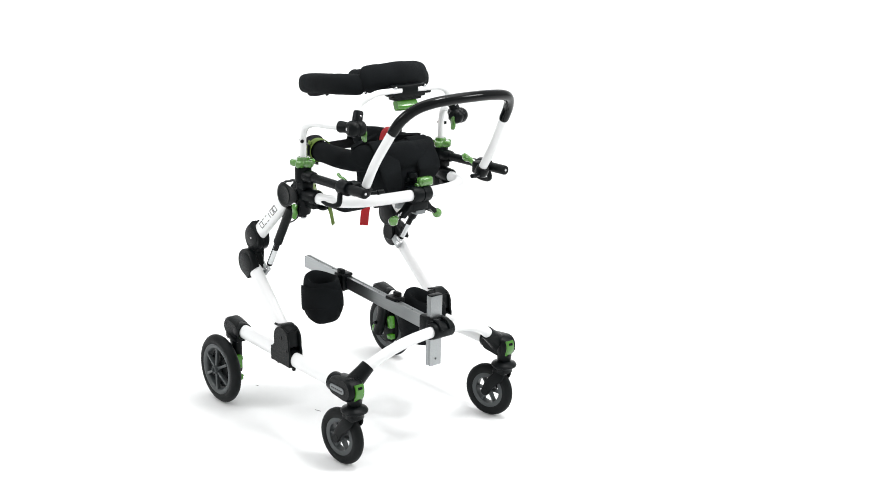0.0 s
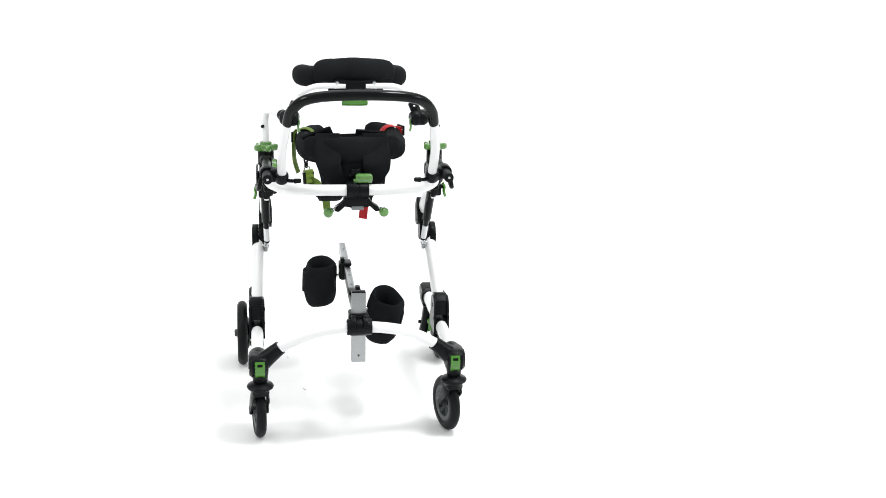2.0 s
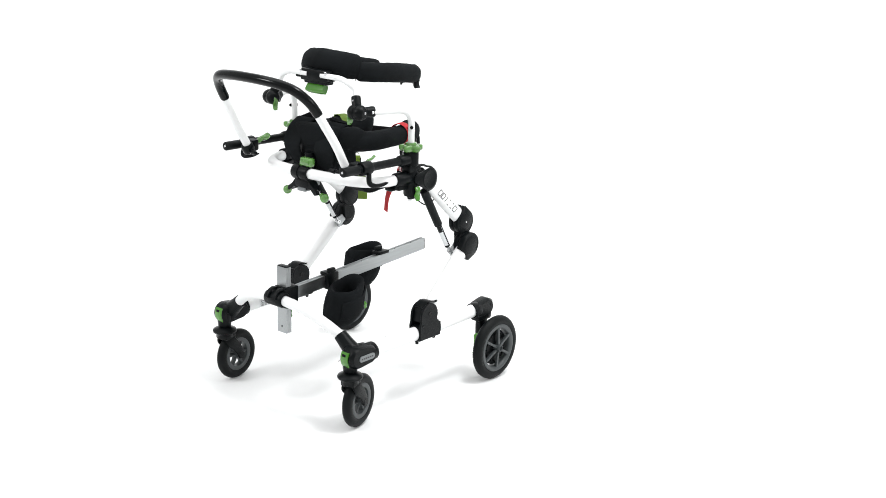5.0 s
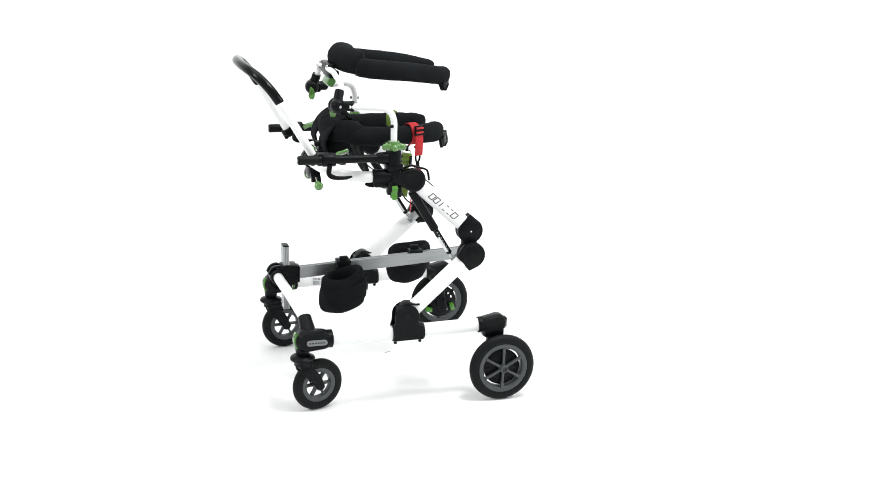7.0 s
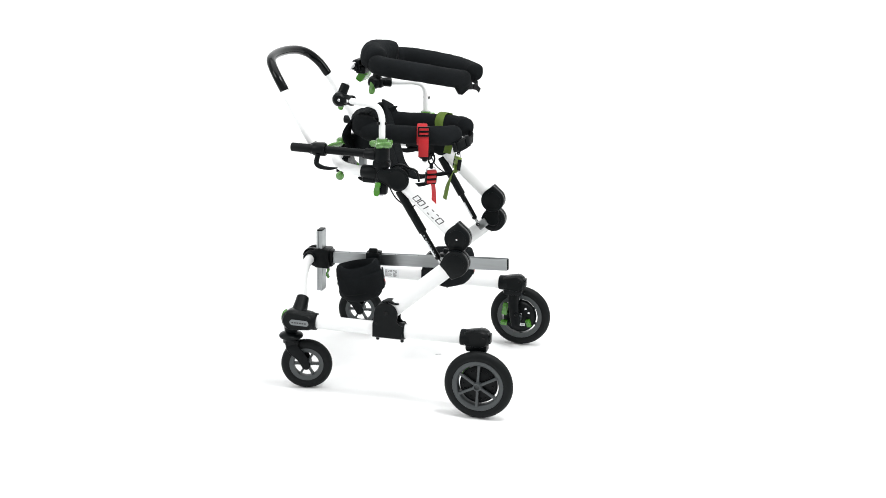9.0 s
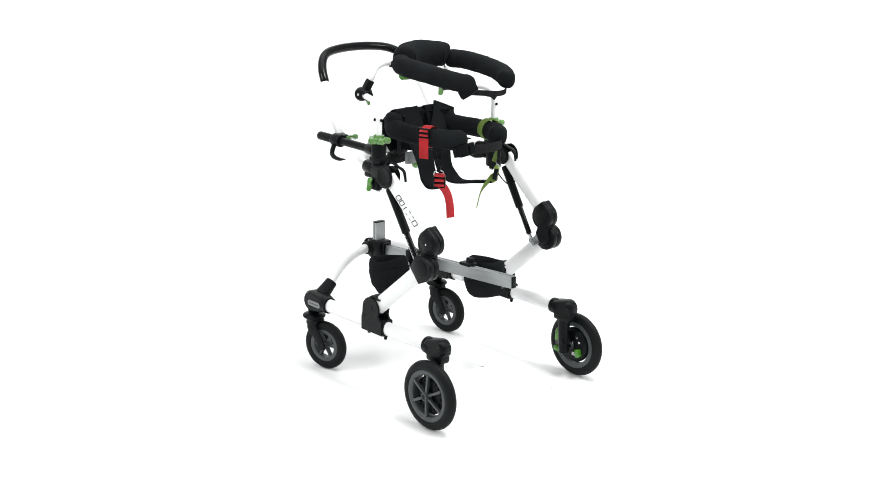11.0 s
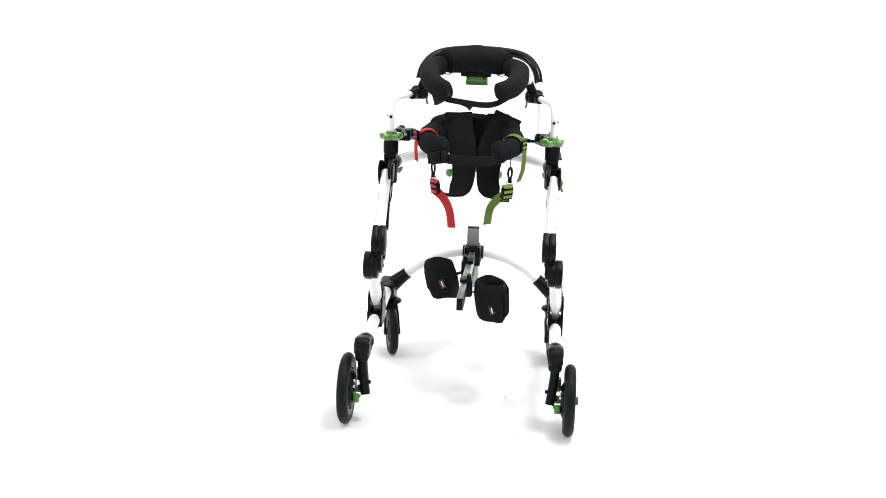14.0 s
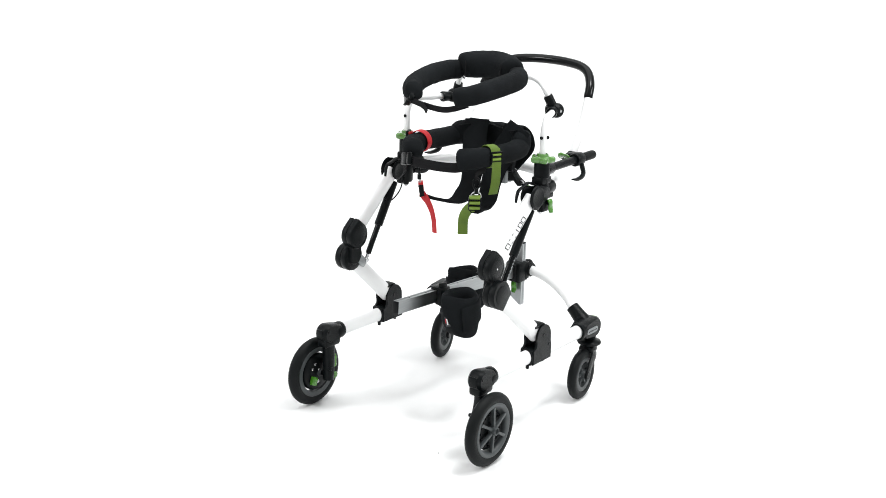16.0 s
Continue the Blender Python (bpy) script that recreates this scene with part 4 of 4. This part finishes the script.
def pelvic_support():
    ring = pad("pelvic_support", [(-0.118, -0.112, 0.729), (-0.086, -0.156, 0.729), (-0.041, -0.178, 0.728), (-0.003, -0.183, 0.728), (0.035, -0.178, 0.728), (0.080, -0.156, 0.731), (0.112, -0.112, 0.733)],
               0.027, [0.027, 0.031, 0.034, 0.031, 0.027], walker, "black padded pelvic ring with red and green straps", square=2.8)
    for s, tip, lift in ((1, (0.050, 0.107, 0.722), 0.003), (-1, (0.066, 0.101, 0.712), -0.003)):
        P = both(s)
        pad("arm_pad", [P(0.07, -0.15, 0.720 + lift), P(0.101, -0.132, 0.719 + lift), P(0.1135, -0.085, 0.717 + lift), P(0.1165, -0.03, 0.718 + lift), P(0.112, 0.026, 0.719 + lift), P(0.10, 0.066, 0.719 + lift), P(0.083, 0.089, 0.718 + lift), P(*tip)],
            [0.026, 0.0255, 0.025, 0.0255, 0.026], [0.027, 0.0255, 0.0245, 0.0262, 0.0272], ring, "black tubular arm cushion")
    # panel hanging in front of the clamp, with folds
    bm = B()
    n, rows = 22, 12
    grid = []
    for j in range(rows + 1):
        f = j / rows
        w = 0.086 - 0.024 * f
        rowv = []
        for k in range(n + 1):
            u = -1 + 2 * k / n
            y = -0.200 + 0.044 * u * u - 0.006 * f + 0.004 * math.sin(u * 6 + 2) * f + 0.022 * max(0, 1 - f / 0.45)
            rowv.append(V(u * w - 0.005, y, 0.757 - 0.121 * f + 0.004 * math.sin(u * 4)))
        grid.append(rowv)
    front = [[bm.verts.new(p + V(0, -0.003, 0)) for p in r] for r in grid]
    back = [[bm.verts.new(p + V(0, 0.026 - 0.018 * j / rows, 0)) for p in r] for j, r in enumerate(grid)]
    for j in range(rows):
        for k in range(n):
            bm.faces.new((front[j][k], front[j][k + 1], front[j + 1][k + 1], front[j + 1][k]))
            bm.faces.new((back[j][k], back[j + 1][k], back[j + 1][k + 1], back[j][k + 1]))
    for j in range(rows):
        for k in (0, n):
            bm.faces.new((front[j][k], front[j + 1][k], back[j + 1][k], back[j][k]))
    for k in range(n):
        for j in (0, rows):
            bm.faces.new((front[j][k], front[j][k + 1], back[j][k + 1], back[j][k]))
    part("front_panel", bm, FABRIC, ring, "hanging black fabric panel", sharp=60)
    # wide bands folded over the back cushion
    for x, way, half in ((0.052, [(0.76, -0.194, 0.645), (0.97, -0.209, 0.682), (1.0, -0.213, 0.702), (1.0, -0.199, 0.731), (0.98, -0.178, 0.753), (0.95, -0.157, 0.764), (0.92, -0.145, 0.740), (0.9, -0.130, 0.70)], (0.022, 0.033, 0.035, 0.032, 0.031, 0.031, 0.031)),
                         (-0.069, [(0.58, -0.199, 0.645), (0.86, -0.210, 0.683), (0.96, -0.211, 0.704), (1.0, -0.198, 0.733), (0.97, -0.178, 0.755), (0.95, -0.157, 0.764), (0.92, -0.145, 0.740), (0.9, -0.130, 0.70)], (0.018, 0.027, 0.032, 0.032, 0.031, 0.031, 0.031))):
        band("fold_band", [(x * f, y, z) for f, y, z in way], half, FABRIC, ring, "wide black fabric band", 0.0035)
    # sling: two wide bands from the back cushion down to the buckles
    for s, knee in ((1, (0.084, 0.04, 0.588)), (-1, (0.10, 0.06, 0.578))):
        P = both(s)
        way = [(0.044, -0.142, 0.770), (0.040, -0.128, 0.735), (0.030, -0.112, 0.69), (0.021, -0.094, 0.64), (0.022, -0.076, 0.594), (0.038, -0.042, 0.565), (0.062, 0.004, 0.573)] if s > 0 else [(0.095, -0.140, 0.768), (0.080, -0.127, 0.735), (0.057, -0.112, 0.69), (0.047, -0.094, 0.64), (0.047, -0.076, 0.595), (0.060, -0.040, 0.567), (0.081, 0.012, 0.571)]
        line = curve([P(*q) for q in way] + [P(*knee)], 6)
        k = len(line)
        bm = B()
        last = 0.0095 if s > 0 else 0.012
        wide = [float(np.interp(i / k, (0, 0.3, 0.5, 0.63, 0.79, 1), (0.039, 0.038, 0.031, 0.030, last, last))) for i in range(k)]
        sweep(bm, line, 0.0045, wide, 12, up=(1, 0, 0.0), square=4)
        part("sling_band", bm, FABRIC, ring, "black padded sling band", sharp=70)
    # closing belt across the open end
    strap("belt", [(0.080, 0.113, 0.699), (0.05, 0.128, 0.698), (0.02, 0.131, 0.697), (-0.03, 0.128, 0.696), (-0.07, 0.115, 0.696), (-0.095, 0.09, 0.699)], 0.0018, WEBBING, ring, "black belt", up=(0, 0, 1), thick=0.0125)
    bm = B()
    box(bm, V(0, 0, 0), (0.034, 0.013, 0.03), 0.004)
    box(bm, V(-0.026, 0.001, 0), (0.016, 0.011, 0.032), 0.003)
    box(bm, V(0.021, 0.0, 0), (0.01, 0.009, 0.026), 0.002)
    for z in (-0.0135, 0.0135):
        box(bm, V(-0.004, 0.003, z), (0.03, 0.012, 0.0045), 0.0015)
    part("belt_buckle", bm, PLASTIC, ring, "black belt buckle", pose(0.079, 0.118, 0.697, 8, 14, -30))
    # coloured straps
    for s, c, hard, p, q, tip, word in ((1, RED, REDPLASTIC, (0.111, 0.020, 0.724), (0.087, 0.041, 0.605), (0.041, 0.04, 0.494), "red"), (-1, OLIVE, OLIVEPLASTIC, (0.114, 0.022, 0.718), (0.104, 0.068, 0.605), (0.054, 0.046, 0.508), "green")):
        P = both(s)
        ctr = P(*p)
        face = P(0.92, 0.39, 0)
        turned, across = P(0.97, 0.24, 0), P(-0.24, 0.97, 0)
        loop = [ctr + turned * 0.0285 * math.cos(a) + V(0, 0, 0.0285 * math.sin(a)) for a in [2 * math.pi * k / 24 for k in range(25)]]
        bm = B()
        sweep(bm, loop, 0.0012, 0.0135, 8, up=across, square=5)
        part("strap_loop", bm, c, ring, word + " webbing loop round the cushion")
        strap("hanging_strap", [ctr + face * 0.024 + V(0, 0, 0.024), ctr + face * 0.0315, ctr + face * 0.0325 + V(0, 0, -0.026)] + ([ctr + face * 0.030 + V(0, 0, -0.055)] if s > 0 else [ctr + face * 0.030 + V(0, 0, -0.062), ctr + face * 0.020 + V(0, 0, -0.094)]), 0.0135, c, ring, word + " webbing strap end", up=face, thick=0.0014)
        bm = B()
        box(bm, V(0, 0, 0), (0.006, 0.03, 0.004), 0.0015)
        for z in (-0.0115, 0.0115):
            box(bm, V(0, 0, z), (0.006, 0.03, 0.004), 0.0015)
        for y in (-0.0145, 0.0145):
            box(bm, V(0, y, 0), (0.006, 0.003, 0.027), 0.0012)
        spot = Matrix.Translation(ctr + face * (0.0325 if s > 0 else 0.031) + V(0, 0, 0.014 if s > 0 else 0.004)) @ Matrix.Rotation(math.atan2(face.y, face.x), 4, "Z")
        ladder = part("ladder_buckle", bm, PLASTIC, ring, "black ladder-lock buckle", spot)
        for z in (-0.0058, 0.0058):
            bm = B()
            box(bm, V(0.001, 0, z), (0.006, 0.025, 0.0052), 0.0018)
            part("buckle_bar", bm, hard, ladder)
        # hook between cushion and sling
        hook = P(q[0] + 0.006, q[1] + 0.002, q[2] + 0.05)
        bm = B()
        sweep(bm, [hook + V(-s * 0.005 * math.sin(a), 0.0075 * math.sin(a), 0.014 * math.cos(a)) for a in [2 * math.pi * k / 16 for k in range(17)]], 0.0027, None, 8, cap=False)
        rod(bm, hook + V(0, 0, -0.012), hook + V(0, 0, -0.027), 0.0052, seg=10)
        part("snap_hook", bm, PLASTIC, ring, "black snap hook")
        strap("hook_strap", [ctr + V(-s * 0.004, 0.012, -0.034), hook + V(0, 0, 0.024), hook + V(0, 0, 0.008)], 0.007, WEBBING, ring, "", up=(s, 0, 0))
        bm = B()
        d = P(q[0] + 0.004, q[1] + 0.001, q[2] + 0.02)
        sweep(bm, [d + V(s * 0.009, -0.011, -0.006), d + V(s * 0.007, -0.009, 0.004), d + V(0, 0, 0.009), d + V(-s * 0.007, 0.009, 0.004), d + V(-s * 0.009, 0.011, -0.006), d + V(s * 0.009, -0.011, -0.006)], 0.0017, None, 8)
        part("ring_link", bm, CHROME, ring, "steel ring")
        b = P(*q)
        bm = B()
        for z in (-0.014, 0.0, 0.014):
            box(bm, V(0, 0, z), (0.013, 0.028, 0.0085), 0.002)
        box(bm, V(-0.002 * s, 0, 0), (0.004, 0.026, 0.034), 0.001)
        slide = B()
        for y in (-0.0145, 0.0145):
            box(slide, V(0, y, -0.003), (0.012, 0.003, 0.031), 0.0013)
        for z in (-0.0195, -0.0068, 0.0075):
            box(slide, V(s * 0.0045, 0, z), (0.006, 0.029, 0.002), 0.0009)
        part("buckle_frame", slide, PLASTIC, ring, "black three-bar slide", Matrix.Translation(b) @ pose(0, 0, 0, 0, s * 8, s * (38 if s > 0 else 52)))
        part("sling_buckle", bm, hard, ring, word + " plastic adjusting buckle", Matrix.Translation(b) @ pose(0, 0, 0, 0, s * 8, s * (38 if s > 0 else 52)))
        hang = [P(0.067, 0.042, 0.576), P(0.053, 0.041, 0.553), P(0.045, 0.040, 0.526), P(0.0412, 0.040, 0.492)] if s > 0 else [P(0.082, 0.062, 0.583), P(0.061, 0.054, 0.553), P(0.054, 0.046, 0.508)]
        strap("strap_tail", [b + V(-s * 0.002, 0.002, -0.012)] + hang, 0.0118 if s > 0 else 0.013, c, ring, "hanging " + word + " webbing tail", up=V(0.4, 0.9, 0.3) if s > 0 else V(-0.62, 0.79, 0.3), thick=0.0011)


front_frame()
cuff((0.079, -0.163, 0.284), -0.145, 1, (5, 12, 10), 0.042)
cuff((-0.073, 0.069, 0.304), 0.069, -1, (-5, 3, 8), 0.044)
push_handle()
cross_tube()
chest_support()
pelvic_support()


def thread(way):
    bm = B()
    sweep(bm, curve([V(x, y, FLOOR + 0.0006) for x, y in way], 5), 0.0006, None, 6)
    return tagged(part("thread", bm, DARKMARK, None), "short dark thread lying on the white floor", "thread", "threads on the floor")


threads = [thread([(-0.118, 0.014), (-0.122, 0.023), (-0.125, 0.031)]), thread([(-0.158, 0.263), (-0.160, 0.267), (-0.162, 0.270)])]


def motions():
    rows = []
    for t, a in TURN:
        turn = pose(0, 0, 0, 0, 0, a)
        rows.append((t, turn @ pose(OFF_AXIS, 0, 0)))
    walk(walker, rows)
    for t in threads:
        walk(t, rows)


motions()
